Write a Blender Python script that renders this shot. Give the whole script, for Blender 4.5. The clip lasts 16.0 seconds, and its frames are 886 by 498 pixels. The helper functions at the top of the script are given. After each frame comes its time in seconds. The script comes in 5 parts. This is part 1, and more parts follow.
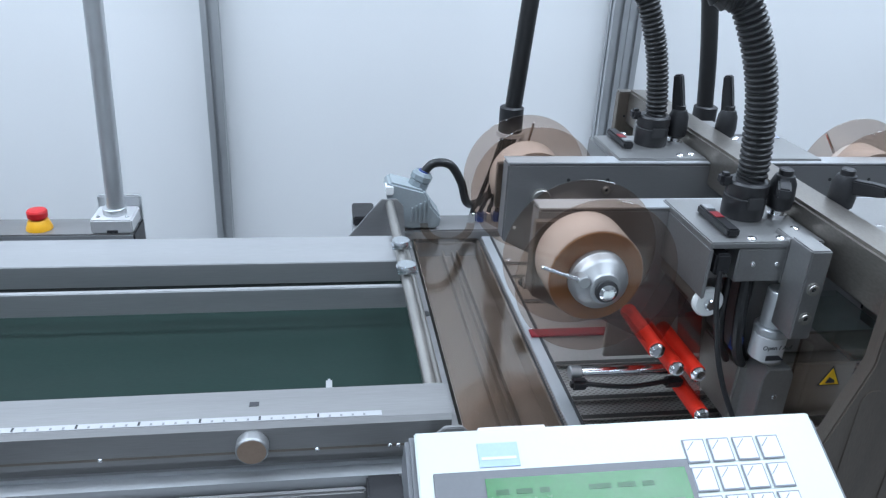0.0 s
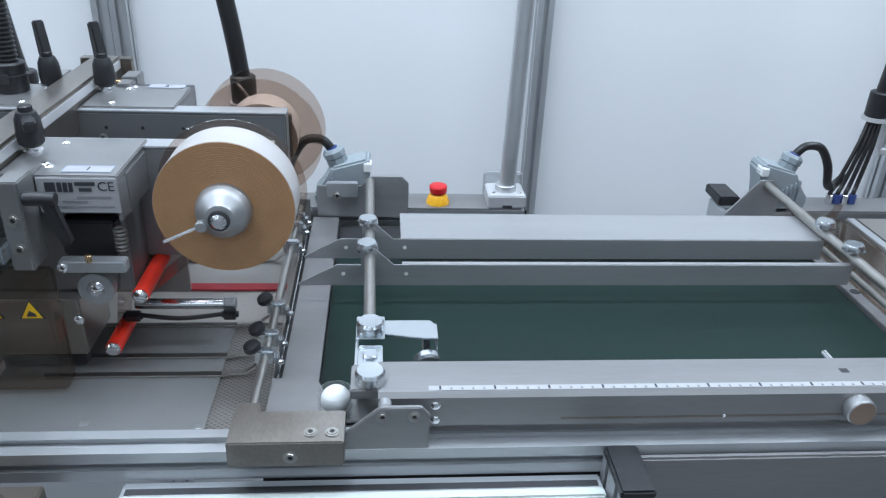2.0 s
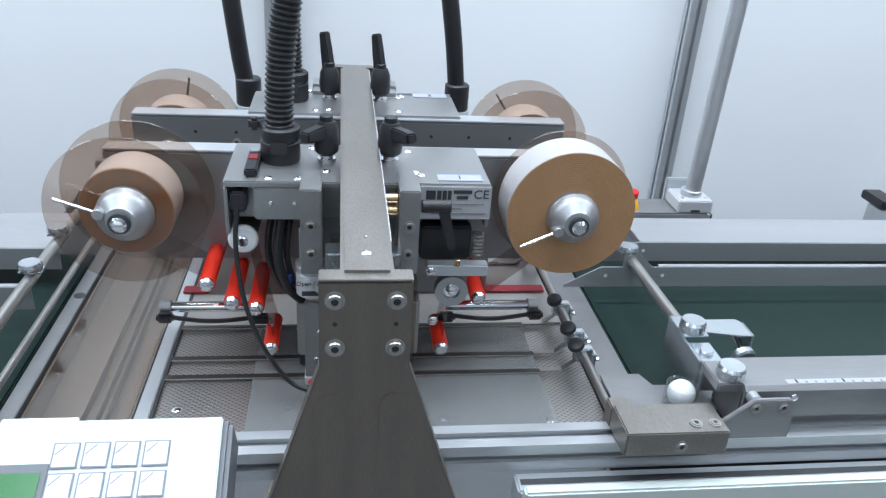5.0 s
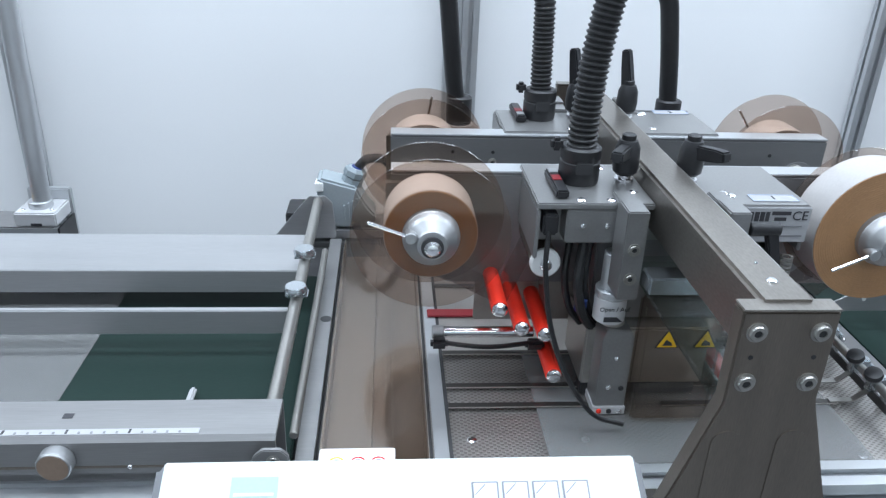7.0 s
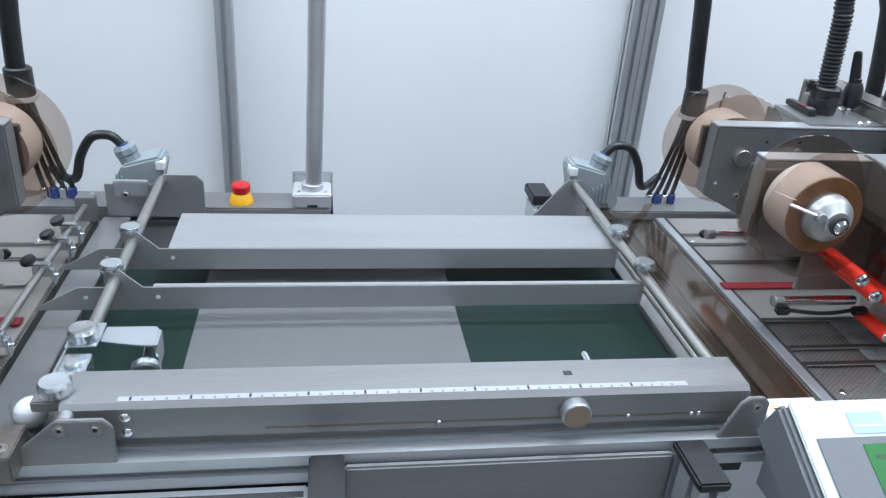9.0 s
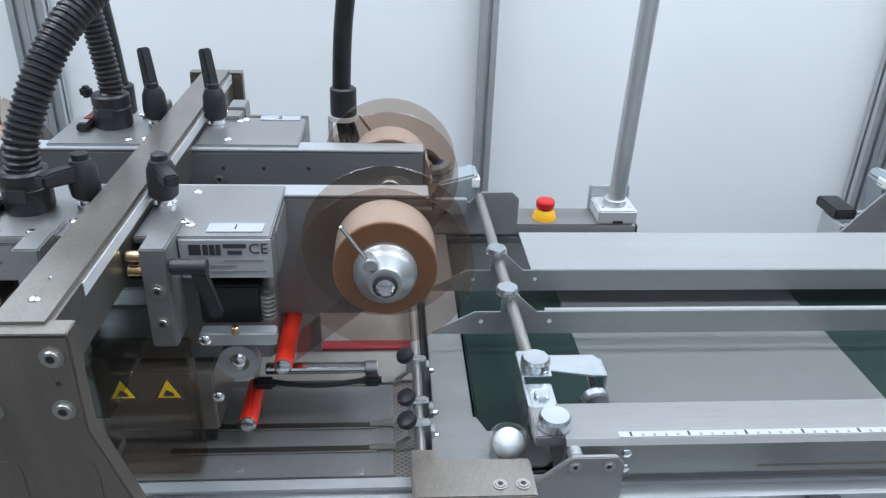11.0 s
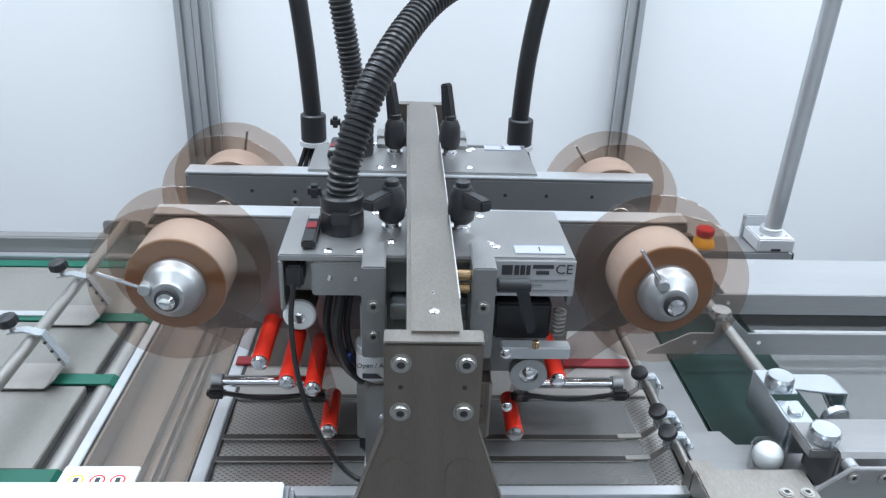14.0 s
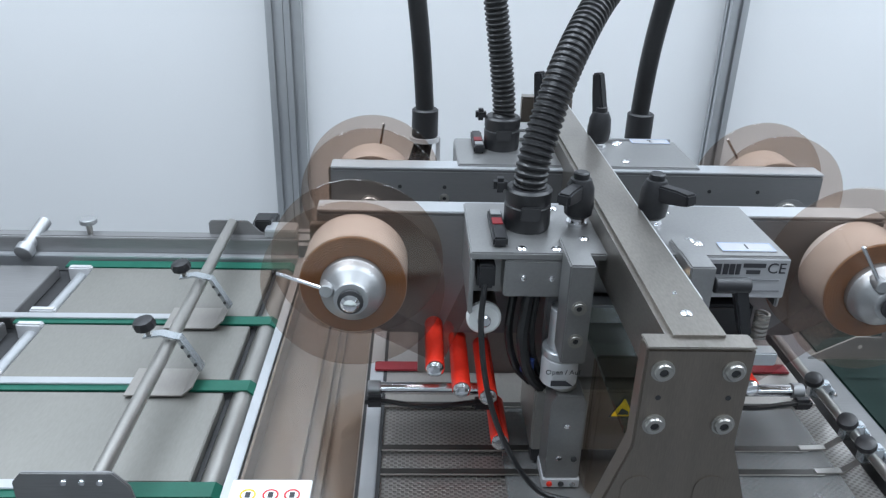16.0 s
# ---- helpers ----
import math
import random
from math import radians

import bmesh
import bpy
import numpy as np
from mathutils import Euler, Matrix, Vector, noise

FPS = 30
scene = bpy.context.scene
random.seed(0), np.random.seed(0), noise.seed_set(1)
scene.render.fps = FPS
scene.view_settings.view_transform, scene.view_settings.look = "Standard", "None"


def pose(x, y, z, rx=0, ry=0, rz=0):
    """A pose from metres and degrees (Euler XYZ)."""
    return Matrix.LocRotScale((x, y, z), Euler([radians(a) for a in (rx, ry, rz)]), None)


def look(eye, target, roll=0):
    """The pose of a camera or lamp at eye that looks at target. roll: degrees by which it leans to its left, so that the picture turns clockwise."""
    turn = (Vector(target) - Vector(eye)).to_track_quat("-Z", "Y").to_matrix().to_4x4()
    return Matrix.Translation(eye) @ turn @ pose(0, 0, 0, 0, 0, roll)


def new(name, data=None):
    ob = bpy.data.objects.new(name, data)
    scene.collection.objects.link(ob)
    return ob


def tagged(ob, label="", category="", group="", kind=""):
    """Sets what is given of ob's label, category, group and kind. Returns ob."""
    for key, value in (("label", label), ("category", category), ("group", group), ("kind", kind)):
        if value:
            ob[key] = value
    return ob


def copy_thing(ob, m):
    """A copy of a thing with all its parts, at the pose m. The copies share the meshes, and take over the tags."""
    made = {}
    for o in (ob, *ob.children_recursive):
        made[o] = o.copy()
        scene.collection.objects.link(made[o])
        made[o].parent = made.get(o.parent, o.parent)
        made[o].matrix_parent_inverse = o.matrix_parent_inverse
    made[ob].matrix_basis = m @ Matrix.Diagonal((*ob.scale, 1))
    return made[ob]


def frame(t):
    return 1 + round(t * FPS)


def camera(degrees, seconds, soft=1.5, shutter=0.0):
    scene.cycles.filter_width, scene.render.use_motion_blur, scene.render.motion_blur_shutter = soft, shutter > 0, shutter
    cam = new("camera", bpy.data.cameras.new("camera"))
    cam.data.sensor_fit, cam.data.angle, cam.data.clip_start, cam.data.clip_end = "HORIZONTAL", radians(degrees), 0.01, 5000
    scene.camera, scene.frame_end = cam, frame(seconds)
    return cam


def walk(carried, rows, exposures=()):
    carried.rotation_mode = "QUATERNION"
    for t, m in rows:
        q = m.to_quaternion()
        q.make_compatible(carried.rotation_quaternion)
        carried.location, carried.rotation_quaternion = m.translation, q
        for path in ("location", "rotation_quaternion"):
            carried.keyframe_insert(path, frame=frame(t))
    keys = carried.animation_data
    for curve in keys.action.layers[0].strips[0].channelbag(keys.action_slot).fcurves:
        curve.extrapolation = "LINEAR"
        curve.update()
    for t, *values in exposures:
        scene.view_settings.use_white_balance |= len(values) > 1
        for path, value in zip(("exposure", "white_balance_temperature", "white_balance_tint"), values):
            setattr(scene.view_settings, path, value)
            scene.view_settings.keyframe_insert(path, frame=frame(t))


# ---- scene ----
cam = camera(59.9, 16.0, 1.3)
PATH = [
    (0, (0.0538, 0.1588, 1.3567), (0.3583, 1.9489, 0.5183), 3.16),
    (0.5, (-0.0895, 0.1809, 1.3591), (0.1436, 1.9777, 0.5124), 3.90),
    (1, (-0.2530, 0.1664, 1.3585), (-0.0549, 1.9550, 0.4856), 4.25),
    (1.5, (-0.3504, 0.1478, 1.3635), (-0.1818, 1.9302, 0.4721), 3.65),
    (2, (-0.4389, 0.1547, 1.3602), (-0.2810, 1.9348, 0.4623), 2.48),
    (2.5, (-0.5145, 0.1896, 1.3552), (-0.3500, 1.9648, 0.4490), 2.44),
    (3, (-0.6078, 0.1815, 1.3616), (-0.4127, 1.9475, 0.4435), 3.05),
    (3.5, (-0.7042, 0.1577, 1.3654), (-0.4350, 1.9105, 0.4406), 3.69),
    (4, (-0.7713, 0.1450, 1.3712), (-0.4779, 1.8959, 0.4502), 3.73),
    (4.2, (-0.7889, 0.1485, 1.3700), (-0.4869, 1.8989, 0.4508), 4.33),
    (6.3, (-0.8762, 0.1487, 1.3658), (-0.6618, 1.9506, 0.5249), 2.52),
    (6.5, (-0.9134, 0.1595, 1.3643), (-0.6928, 1.9548, 0.5108), 2.58),
    (7, (-1.0521, 0.1996, 1.3493), (-0.9082, 1.9984, 0.4869), 2.18),
    (7.5, (-1.1641, 0.2160, 1.3634), (-1.0549, 2.0072, 0.4802), 2.38),
    (8, (-1.3003, 0.1917, 1.3600), (-1.0895, 1.9668, 0.4630), 3.92),
    (8.5, (-1.4270, 0.1698, 1.3620), (-1.1508, 1.9333, 0.4599), 4.21),
    (9, (-1.5299, 0.1590, 1.3618), (-1.2249, 1.9223, 0.4685), 4.41),
    (9.5, (-1.6301, 0.1841, 1.3478), (-1.3925, 1.9588, 0.4569), 3.91),
    (10, (-1.7404, 0.2142, 1.3458), (-1.5623, 1.9931, 0.4493), 2.91),
    (10.2, (-1.7715, 0.2215, 1.3550), (-1.6065, 1.9997, 0.4547), 2.82),
    (12.3, (-2.0261, 0.2039, 1.3703), (-1.9067, 1.9789, 0.4565), 1.30),
    (12.5, (-2.0410, 0.1976, 1.3729), (-1.9226, 1.9746, 0.4629), 1.33),
    (13, (-2.0796, 0.1880, 1.3774), (-1.9589, 1.9736, 0.4845), 1.72),
    (13.5, (-2.1051, 0.1849, 1.3783), (-1.9859, 1.9815, 0.5075), 2.18),
    (14, (-2.1205, 0.1849, 1.3763), (-2.0135, 1.9920, 0.5261), 2.29),
    (14.5, (-2.1305, 0.1839, 1.3765), (-2.0363, 1.9974, 0.5385), 2.26),
    (15, (-2.1501, 0.1799, 1.3764), (-2.0661, 1.9980, 0.5473), 1.96),
    (15.5, (-2.1809, 0.1871, 1.3731), (-2.1011, 2.0067, 0.5467), 1.90),
    (16, (-2.2647, 0.2300, 1.3480), (-2.1900, 2.0419, 0.5044), 1.77),
]
walk(cam, [(t, look(eye, target, roll)) for t, eye, target, roll in PATH], [(0, -0.20, 6150, 10), (1.5, -0.27, 6200, 10), (2.5, -0.22, 6270, 10), (4.0, -0.12, 6350, 10), (9.0, -0.17, 6380, 10), (10.0, -0.23, 6480, 10), (12.5, 0.02, 6500, 10), (15.3, -0.06, 6500, 10), (16, -0.17, 6520, 10)])

# ---- world and large lights ----
world = bpy.data.worlds.new("world")
scene.world = world
world.use_nodes = True
world.node_tree.nodes["Background"].inputs["Color"].default_value = (0.85, 0.92, 1.0, 1)
world.node_tree.nodes["Background"].inputs["Strength"].default_value = 0.3
scene.view_settings.exposure = 0.0


def area_lamp(name, x, y, z, sx, sy, watts, colour=(0.775, 0.88, 1.0)):
    data = bpy.data.lights.new(name, "AREA")
    data.shape, data.size, data.size_y, data.energy, data.color = "RECTANGLE", sx, sy, watts, colour
    ob = new(name, data)
    ob.matrix_world = pose(x, y, z)
    return ob


# Assumed overhead rows, out of view; the y -1.5 row fills the front faces.
for lx in (-3.0, -0.9, 1.2):
    area_lamp("unseen_overhead_lamp", lx, 0.35, 2.72, 1.5, 0.35, 27)
    area_lamp("unseen_overhead_lamp", lx, 1.20, 2.72, 1.5, 0.30, 34)
    area_lamp("unseen_overhead_lamp", lx, -1.5, 2.72, 1.5, 0.35, 14)

# ---- materials ----


def material(name, colour, metal=0.0, rough=0.5, vary=0.08, scale=40.0, stretch=(1, 1, 1), bump=0.0, fine=400.0, spec=0.5, rvary=0.1):
    m = bpy.data.materials.new(name)
    m.use_nodes = True
    nt = m.node_tree
    n, l = nt.nodes, nt.links
    b = n["Principled BSDF"]
    b.inputs["Metallic"].default_value = metal
    b.inputs["Specular IOR Level"].default_value = spec
    tc = n.new("ShaderNodeTexCoord")
    mp = n.new("ShaderNodeMapping")
    mp.inputs["Scale"].default_value = stretch
    l.new(tc.outputs["Object"], mp.inputs["Vector"])
    big = n.new("ShaderNodeTexNoise")
    big.inputs["Scale"].default_value = scale
    big.inputs["Detail"].default_value = 4
    l.new(mp.outputs["Vector"], big.inputs["Vector"])
    small = n.new("ShaderNodeTexNoise")
    small.inputs["Scale"].default_value = fine
    small.inputs["Detail"].default_value = 2
    l.new(mp.outputs["Vector"], small.inputs["Vector"])
    mix = n.new("ShaderNodeMath")
    mix.operation = "ADD"
    l.new(big.outputs["Fac"], mix.inputs[0])
    l.new(small.outputs["Fac"], mix.inputs[1])
    ramp = n.new("ShaderNodeMapRange")
    ramp.inputs["From Min"].default_value, ramp.inputs["From Max"].default_value = 0.6, 1.4
    ramp.inputs["To Min"].default_value, ramp.inputs["To Max"].default_value = 1 - vary, 1 + vary
    l.new(mix.outputs[0], ramp.inputs["Value"])
    mul = n.new("ShaderNodeVectorMath")
    mul.operation = "SCALE"
    mul.inputs[0].default_value = colour
    l.new(ramp.outputs["Result"], mul.inputs["Scale"])
    l.new(mul.outputs["Vector"], b.inputs["Base Color"])
    rr = n.new("ShaderNodeMapRange")
    rr.inputs["From Min"].default_value, rr.inputs["From Max"].default_value = 0.3, 0.7
    rr.inputs["To Min"].default_value, rr.inputs["To Max"].default_value = rough * (1 - rvary), rough * (1 + rvary)
    l.new(big.outputs["Fac"], rr.inputs["Value"])
    l.new(rr.outputs["Result"], b.inputs["Roughness"])
    if bump:
        bp = n.new("ShaderNodeBump")
        bp.inputs["Strength"].default_value = bump
        bp.inputs["Distance"].default_value = 0.0005
        l.new(small.outputs["Fac"], bp.inputs["Height"])
        l.new(bp.outputs["Normal"], b.inputs["Normal"])
    return m


def tinted_acrylic(name, tint, gloss=0.06):
    m = bpy.data.materials.new(name)
    m.use_nodes = True
    nt = m.node_tree
    n, l = nt.nodes, nt.links
    n.remove(n["Principled BSDF"])
    tr = n.new("ShaderNodeBsdfTransparent")
    tr.inputs["Color"].default_value = (*tint, 1)
    gl = n.new("ShaderNodeBsdfGlossy")
    gl.inputs["Roughness"].default_value = 0.08
    lw = n.new("ShaderNodeLayerWeight")
    lw.inputs["Blend"].default_value = 0.25
    fr = n.new("ShaderNodeMapRange")
    fr.inputs["To Min"].default_value, fr.inputs["To Max"].default_value = 0.025, gloss * 6
    l.new(lw.outputs["Facing"], fr.inputs["Value"])
    mx = n.new("ShaderNodeMixShader")
    l.new(fr.outputs["Result"], mx.inputs["Fac"])
    l.new(tr.outputs["BSDF"], mx.inputs[1])
    l.new(gl.outputs["BSDF"], mx.inputs[2])
    l.new(mx.outputs["Shader"], n["Material Output"].inputs["Surface"])
    return m


def perforated(name):
    """Sheet steel with small lens-shaped holes in offset rows."""
    m = material(name, (0.45, 0.425, 0.40), 0.85, 0.34, 0.05, 14, bump=0.05)
    n, l = m.node_tree.nodes, m.node_tree.links
    b = n["Principled BSDF"]
    tc = n.new("ShaderNodeTexCoord")
    sep = n.new("ShaderNodeSeparateXYZ")
    l.new(tc.outputs["Object"], sep.inputs["Vector"])

    def math_node(op, a, c):
        k = n.new("ShaderNodeMath")
        k.operation = op
        for i, v in enumerate((a, c)):
            if v is None:
                continue
            if isinstance(v, (int, float)):
                k.inputs[i].default_value = v
            else:
                l.new(v, k.inputs[i])
        return k.outputs[0]

    sx = math_node("COSINE", math_node("MULTIPLY", sep.outputs["X"], 2 * math.pi / 0.0070), None)
    sy = math_node("COSINE", math_node("MULTIPLY", sep.outputs["Y"], 2 * math.pi / 0.0052), None)
    wave = math_node("MULTIPLY", sx, sy)
    hole = n.new("ShaderNodeMapRange")
    hole.interpolation_type = "SMOOTHSTEP"
    hole.inputs["From Min"].default_value, hole.inputs["From Max"].default_value = 0.02, 0.35
    l.new(wave, hole.inputs["Value"])
    old = b.inputs["Base Color"].links[0].from_socket
    mx = n.new("ShaderNodeMix")
    mx.data_type = "RGBA"
    l.new(hole.outputs["Result"], mx.inputs["Factor"])
    l.new(old, mx.inputs[6])
    mx.inputs[7].default_value = (0.27, 0.25, 0.235, 1)
    l.new(mx.outputs[2], b.inputs["Base Color"])
    bp = n.new("ShaderNodeBump")
    bp.invert = True
    bp.inputs["Strength"].default_value = 0.5
    bp.inputs["Distance"].default_value = 0.0008
    l.new(hole.outputs["Result"], bp.inputs["Height"])
    l.new(bp.outputs["Normal"], b.inputs["Normal"])
    return m


M = {}
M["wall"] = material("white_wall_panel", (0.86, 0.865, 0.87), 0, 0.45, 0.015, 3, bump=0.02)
# For the added unseen walls and ceiling; grey sets how much light they bounce.
M["room"] = material("unseen_room_surface", (0.60, 0.61, 0.61), 0, 0.8, 0.03, 4)
M["floor"] = material("grey_floor", (0.20, 0.205, 0.21), 0, 0.45, 0.10, 6)
M["alu"] = material("anodised_profile", (0.56, 0.575, 0.59), 0.75, 0.38, 0.04, 12, (1, 6, 6), 0.03)
M["sheet"] = material("brushed_sheet_metal", (0.265, 0.262, 0.262), 0.6, 0.42, 0.10, 18, (0.15, 3, 3), 0.06, 300)
# Paler copy of the sheet metal; light bounced off the belt is in its colour.
M["guide"] = material("lit_sheet_metal", (0.40, 0.402, 0.408), 0.55, 0.40, 0.08, 18, (0.15, 3, 3), 0.06, 300)
M["strip"] = material("dark_spring_steel", (0.085, 0.08, 0.075), 0.7, 0.36, 0.15, 14, (0.3, 3, 3), 0.06)
M["table"] = material("table_steel", (0.39, 0.365, 0.34), 0.7, 0.36, 0.06, 9, (1, 0.3, 1), 0.05)
M["deck"] = material("feeder_deck_steel", (0.27, 0.262, 0.24), 0.55, 0.42, 0.08, 9, (1, 0.3, 1), 0.05)
M["perf"] = perforated("perforated_steel")
M["stand"] = material("stand_steel", (0.215, 0.185, 0.158), 0.8, 0.38, 0.14, 22, (3, 3, 0.3), 0.10)
M["arm"] = material("arm_steel", (0.29, 0.268, 0.243), 0.9, 0.34, 0.16, 26, (1.5, 0.5, 1.5), 0.08)
M["housing"] = material("grey_housing", (0.34, 0.338, 0.335), 0.8, 0.38, 0.07, 20, (1, 1, 1), 0.04)
M["beam"] = material("beam_grey", (0.25, 0.25, 0.255), 0.6, 0.42, 0.05, 18, (0.3, 3, 3), 0.05)
M["chrome"] = material("bright_screw_steel", (0.82, 0.82, 0.84), 1.0, 0.14, 0.04, 60)
M["zinc"] = material("zinc_plated_knob", (0.60, 0.635, 0.66), 0.95, 0.24, 0.06, 90, bump=0.05)
M["rod"] = material("rod_steel", (0.42, 0.405, 0.38), 0.85, 0.33, 0.06, 30)
M["hub"] = material("turned_aluminium_hub", (0.40, 0.405, 0.41), 0.8, 0.46, 0.03, 40)
M["black"] = material("black_plastic", (0.018, 0.018, 0.02), 0, 0.42, 0.2, 60, bump=0.1)
M["rubber"] = material("black_hose", (0.016, 0.016, 0.017), 0, 0.36, 0.2, 50, bump=0.05)
# Near-black: shade of holes, sockets and gaps put into the colour; also dark parts.
M["socket"] = material("recess_shade_and_dark_parts", (0.03, 0.03, 0.032), 0, 0.6, 0.1, 60)
M["cast"] = material("grey_switch_housing", (0.30, 0.34, 0.36), 0, 0.45, 0.06, 50, bump=0.15)
M["gland"] = material("grey_gland", (0.24, 0.28, 0.30), 0, 0.4, 0.06, 50)
M["red"] = material("red_silicone", (0.85, 0.035, 0.015), 0, 0.42, 0.08, 60)
M["estop_red"] = material("red_button", (0.60, 0.015, 0.02), 0, 0.35, 0.05, 60)
M["estop_yellow"] = material("yellow_collar", (0.90, 0.45, 0.02), 0, 0.4, 0.05, 60)
M["redband"] = material("red_belt", (0.22, 0.014, 0.02), 0, 0.5, 0.1, 60)
M["belt"] = material("dark_green_belt", (0.006, 0.020, 0.016), 0, 0.62, 0.15, 8, (0.3, 1, 1), 0.08, 500, 0.25)
M["greenband"] = material("green_band", (0.004, 0.10, 0.065), 0, 0.5, 0.1, 30, bump=0.1)
M["white"] = material("white_plastic", (0.82, 0.83, 0.82), 0, 0.35, 0.03, 60)
M["console"] = material("console_white", (0.57, 0.615, 0.58), 0, 0.4, 0.015, 20)
M["console_grey"] = material("console_grey", (0.14, 0.145, 0.155), 0, 0.45, 0.05, 30)
M["key"] = material("membrane_key", (0.60, 0.62, 0.66), 0.0, 0.35, 0.03, 60)
M["keyrim"] = material("key_outline", (0.22, 0.23, 0.26), 0.0, 0.45, 0.05, 60)
M["blue"] = material("pale_blue_print", (0.36, 0.47, 0.72), 0, 0.5, 0.05, 60)
M["ink"] = material("dark_ink", (0.035, 0.035, 0.04), 0, 0.6, 0.1, 80)
M["greyink"] = material("grey_ink", (0.22, 0.22, 0.23), 0, 0.6, 0.1, 80)
M["nameplate"] = material("satin_name_plate", (0.44, 0.44, 0.45), 0.3, 0.4, 0.03, 60)
M["plate"] = material("silver_label", (0.62, 0.62, 0.63), 0.3, 0.4, 0.03, 60)
M["yellow"] = material("yellow_sticker", (0.85, 0.50, 0.01), 0, 0.5, 0.04, 60)
M["stock"] = material("translucent_sheet_stock", (0.25, 0.252, 0.25), 0, 0.45, 0.04, 6, (1, 1, 1), 0.02, 400, 0.35)
M["stock"].node_tree.nodes["Principled BSDF"].inputs["Alpha"].default_value = 0.42
M["tape"] = material("brown_tape_side", (0.36, 0.195, 0.09), 0, 0.5, 0.12, 60)
M["tapewrap"] = material("wound_tape", (0.50, 0.425, 0.375), 0, 0.25, 0.10, 22, (1, 1, 1), 0.0)
M["tapepale"] = material("pale_wound_tape", (0.46, 0.44, 0.43), 0, 0.35, 0.06, 22)
M["brass"] = material("brass", (0.62, 0.42, 0.24), 0.95, 0.25, 0.06, 60)
M["copper"] = material("knob_face", (0.46, 0.34, 0.26), 0.9, 0.35, 0.06, 60)
M["bluefit"] = material("blue_fitting", (0.03, 0.06, 0.22), 0, 0.35, 0.1, 60)
M["smoke"] = tinted_acrylic("smoked_acrylic", (0.855, 0.79, 0.745))
M["guard"] = tinted_acrylic("smoked_guard", (0.84, 0.785, 0.74))
M["clear"] = tinted_acrylic("clear_plastic", (0.96, 0.97, 0.97))
M["film"] = tinted_acrylic("clear_tape_film", (0.87, 0.81, 0.80))
M["glass"] = tinted_acrylic("greenish_glass", (0.80, 0.86, 0.84))

lcd = material("green_display", (0.012, 0.12, 0.022), 0, 0.25, 0.1, 50)
lcd.node_tree.nodes["Principled BSDF"].inputs["Emission Color"].default_value = (0.015, 0.36, 0.07, 1)
lcd.node_tree.nodes["Principled BSDF"].inputs["Emission Strength"].default_value = 0.12
M["lcd"] = lcd
M["lcd_text"] = material("display_characters", (0.008, 0.085, 0.018), 0, 0.3, 0.1, 60)

# ---- mesh helpers ----


def box(x0, x1, y0, y1, z0, z1, b=0.0012, bm=None, turn=None):
    own = bmesh.new()
    bmesh.ops.create_cube(own, size=1)
    for v in own.verts:
        v.co = Vector(((x0 + x1) / 2 + v.co.x * (x1 - x0), (y0 + y1) / 2 + v.co.y * (y1 - y0), (z0 + z1) / 2 + v.co.z * (z1 - z0)))
    if b:
        bmesh.ops.bevel(own, geom=own.edges[:], offset=b, segments=2, affect="EDGES", clamp_overlap=True)
    if turn is not None:
        own.transform(turn)
    return merge(bm, own)


def merge(bm, own):
    if bm is None:
        return own
    me = bpy.data.meshes.new("tmp")
    own.to_mesh(me)
    own.free()
    bm.from_mesh(me)
    bpy.data.meshes.remove(me)
    return bm


def lathe(p, way, profile, n=32, bm=None):
    """Turns (radius, height) pairs round the axis from p along way."""
    own = bmesh.new()
    q = Vector(way).normalized().to_track_quat("Z", "Y").to_matrix().to_4x4()
    rings = []
    for r, h in profile:
        if r <= 1e-6:
            rings.append([own.verts.new((0, 0, h))])
        else:
            rings.append([own.verts.new((r * math.cos(2 * math.pi * i / n), r * math.sin(2 * math.pi * i / n), h)) for i in range(n)])
    for a, c in zip(rings, rings[1:]):
        for i in range(n):
            j = (i + 1) % n
            if len(a) == 1 and len(c) == 1:
                continue
            if len(a) == 1:
                own.faces.new((a[0], c[i], c[j]))
            elif len(c) == 1:
                own.faces.new((a[i], a[j], c[0]))
            else:
                own.faces.new((a[i], a[j], c[j], c[i]))
    if len(rings[0]) > 1:
        own.faces.new(rings[0][::-1])
    if len(rings[-1]) > 1:
        own.faces.new(rings[-1])
    own.transform(Matrix.Translation(p) @ q)
    bmesh.ops.recalc_face_normals(own, faces=own.faces[:])
    return merge(bm, own)


def cyl(p, q, r, n=24, c=0.0008, bm=None):
    d = (Vector(q) - Vector(p)).length
    c = min(c, r * 0.4, d * 0.4)
    return lathe(p, Vector(q) - Vector(p), [(r - c, 0), (r, c), (r, d - c), (r - c, d)], n, bm)


def ring(p, way, ri, ro, h, n=40, bm=None):
    own = lathe(p, way, [(ri, 0), (ro, 0), (ro, h), (ri, h), (ri, 0)], n)
    bmesh.ops.delete(own, geom=[f for f in own.faces if len(f.verts) > 4], context="FACES_ONLY")
    bmesh.ops.remove_doubles(own, verts=own.verts[:], dist=1e-6)
    bmesh.ops.recalc_face_normals(own, faces=own.faces[:])
    return merge(bm, own)


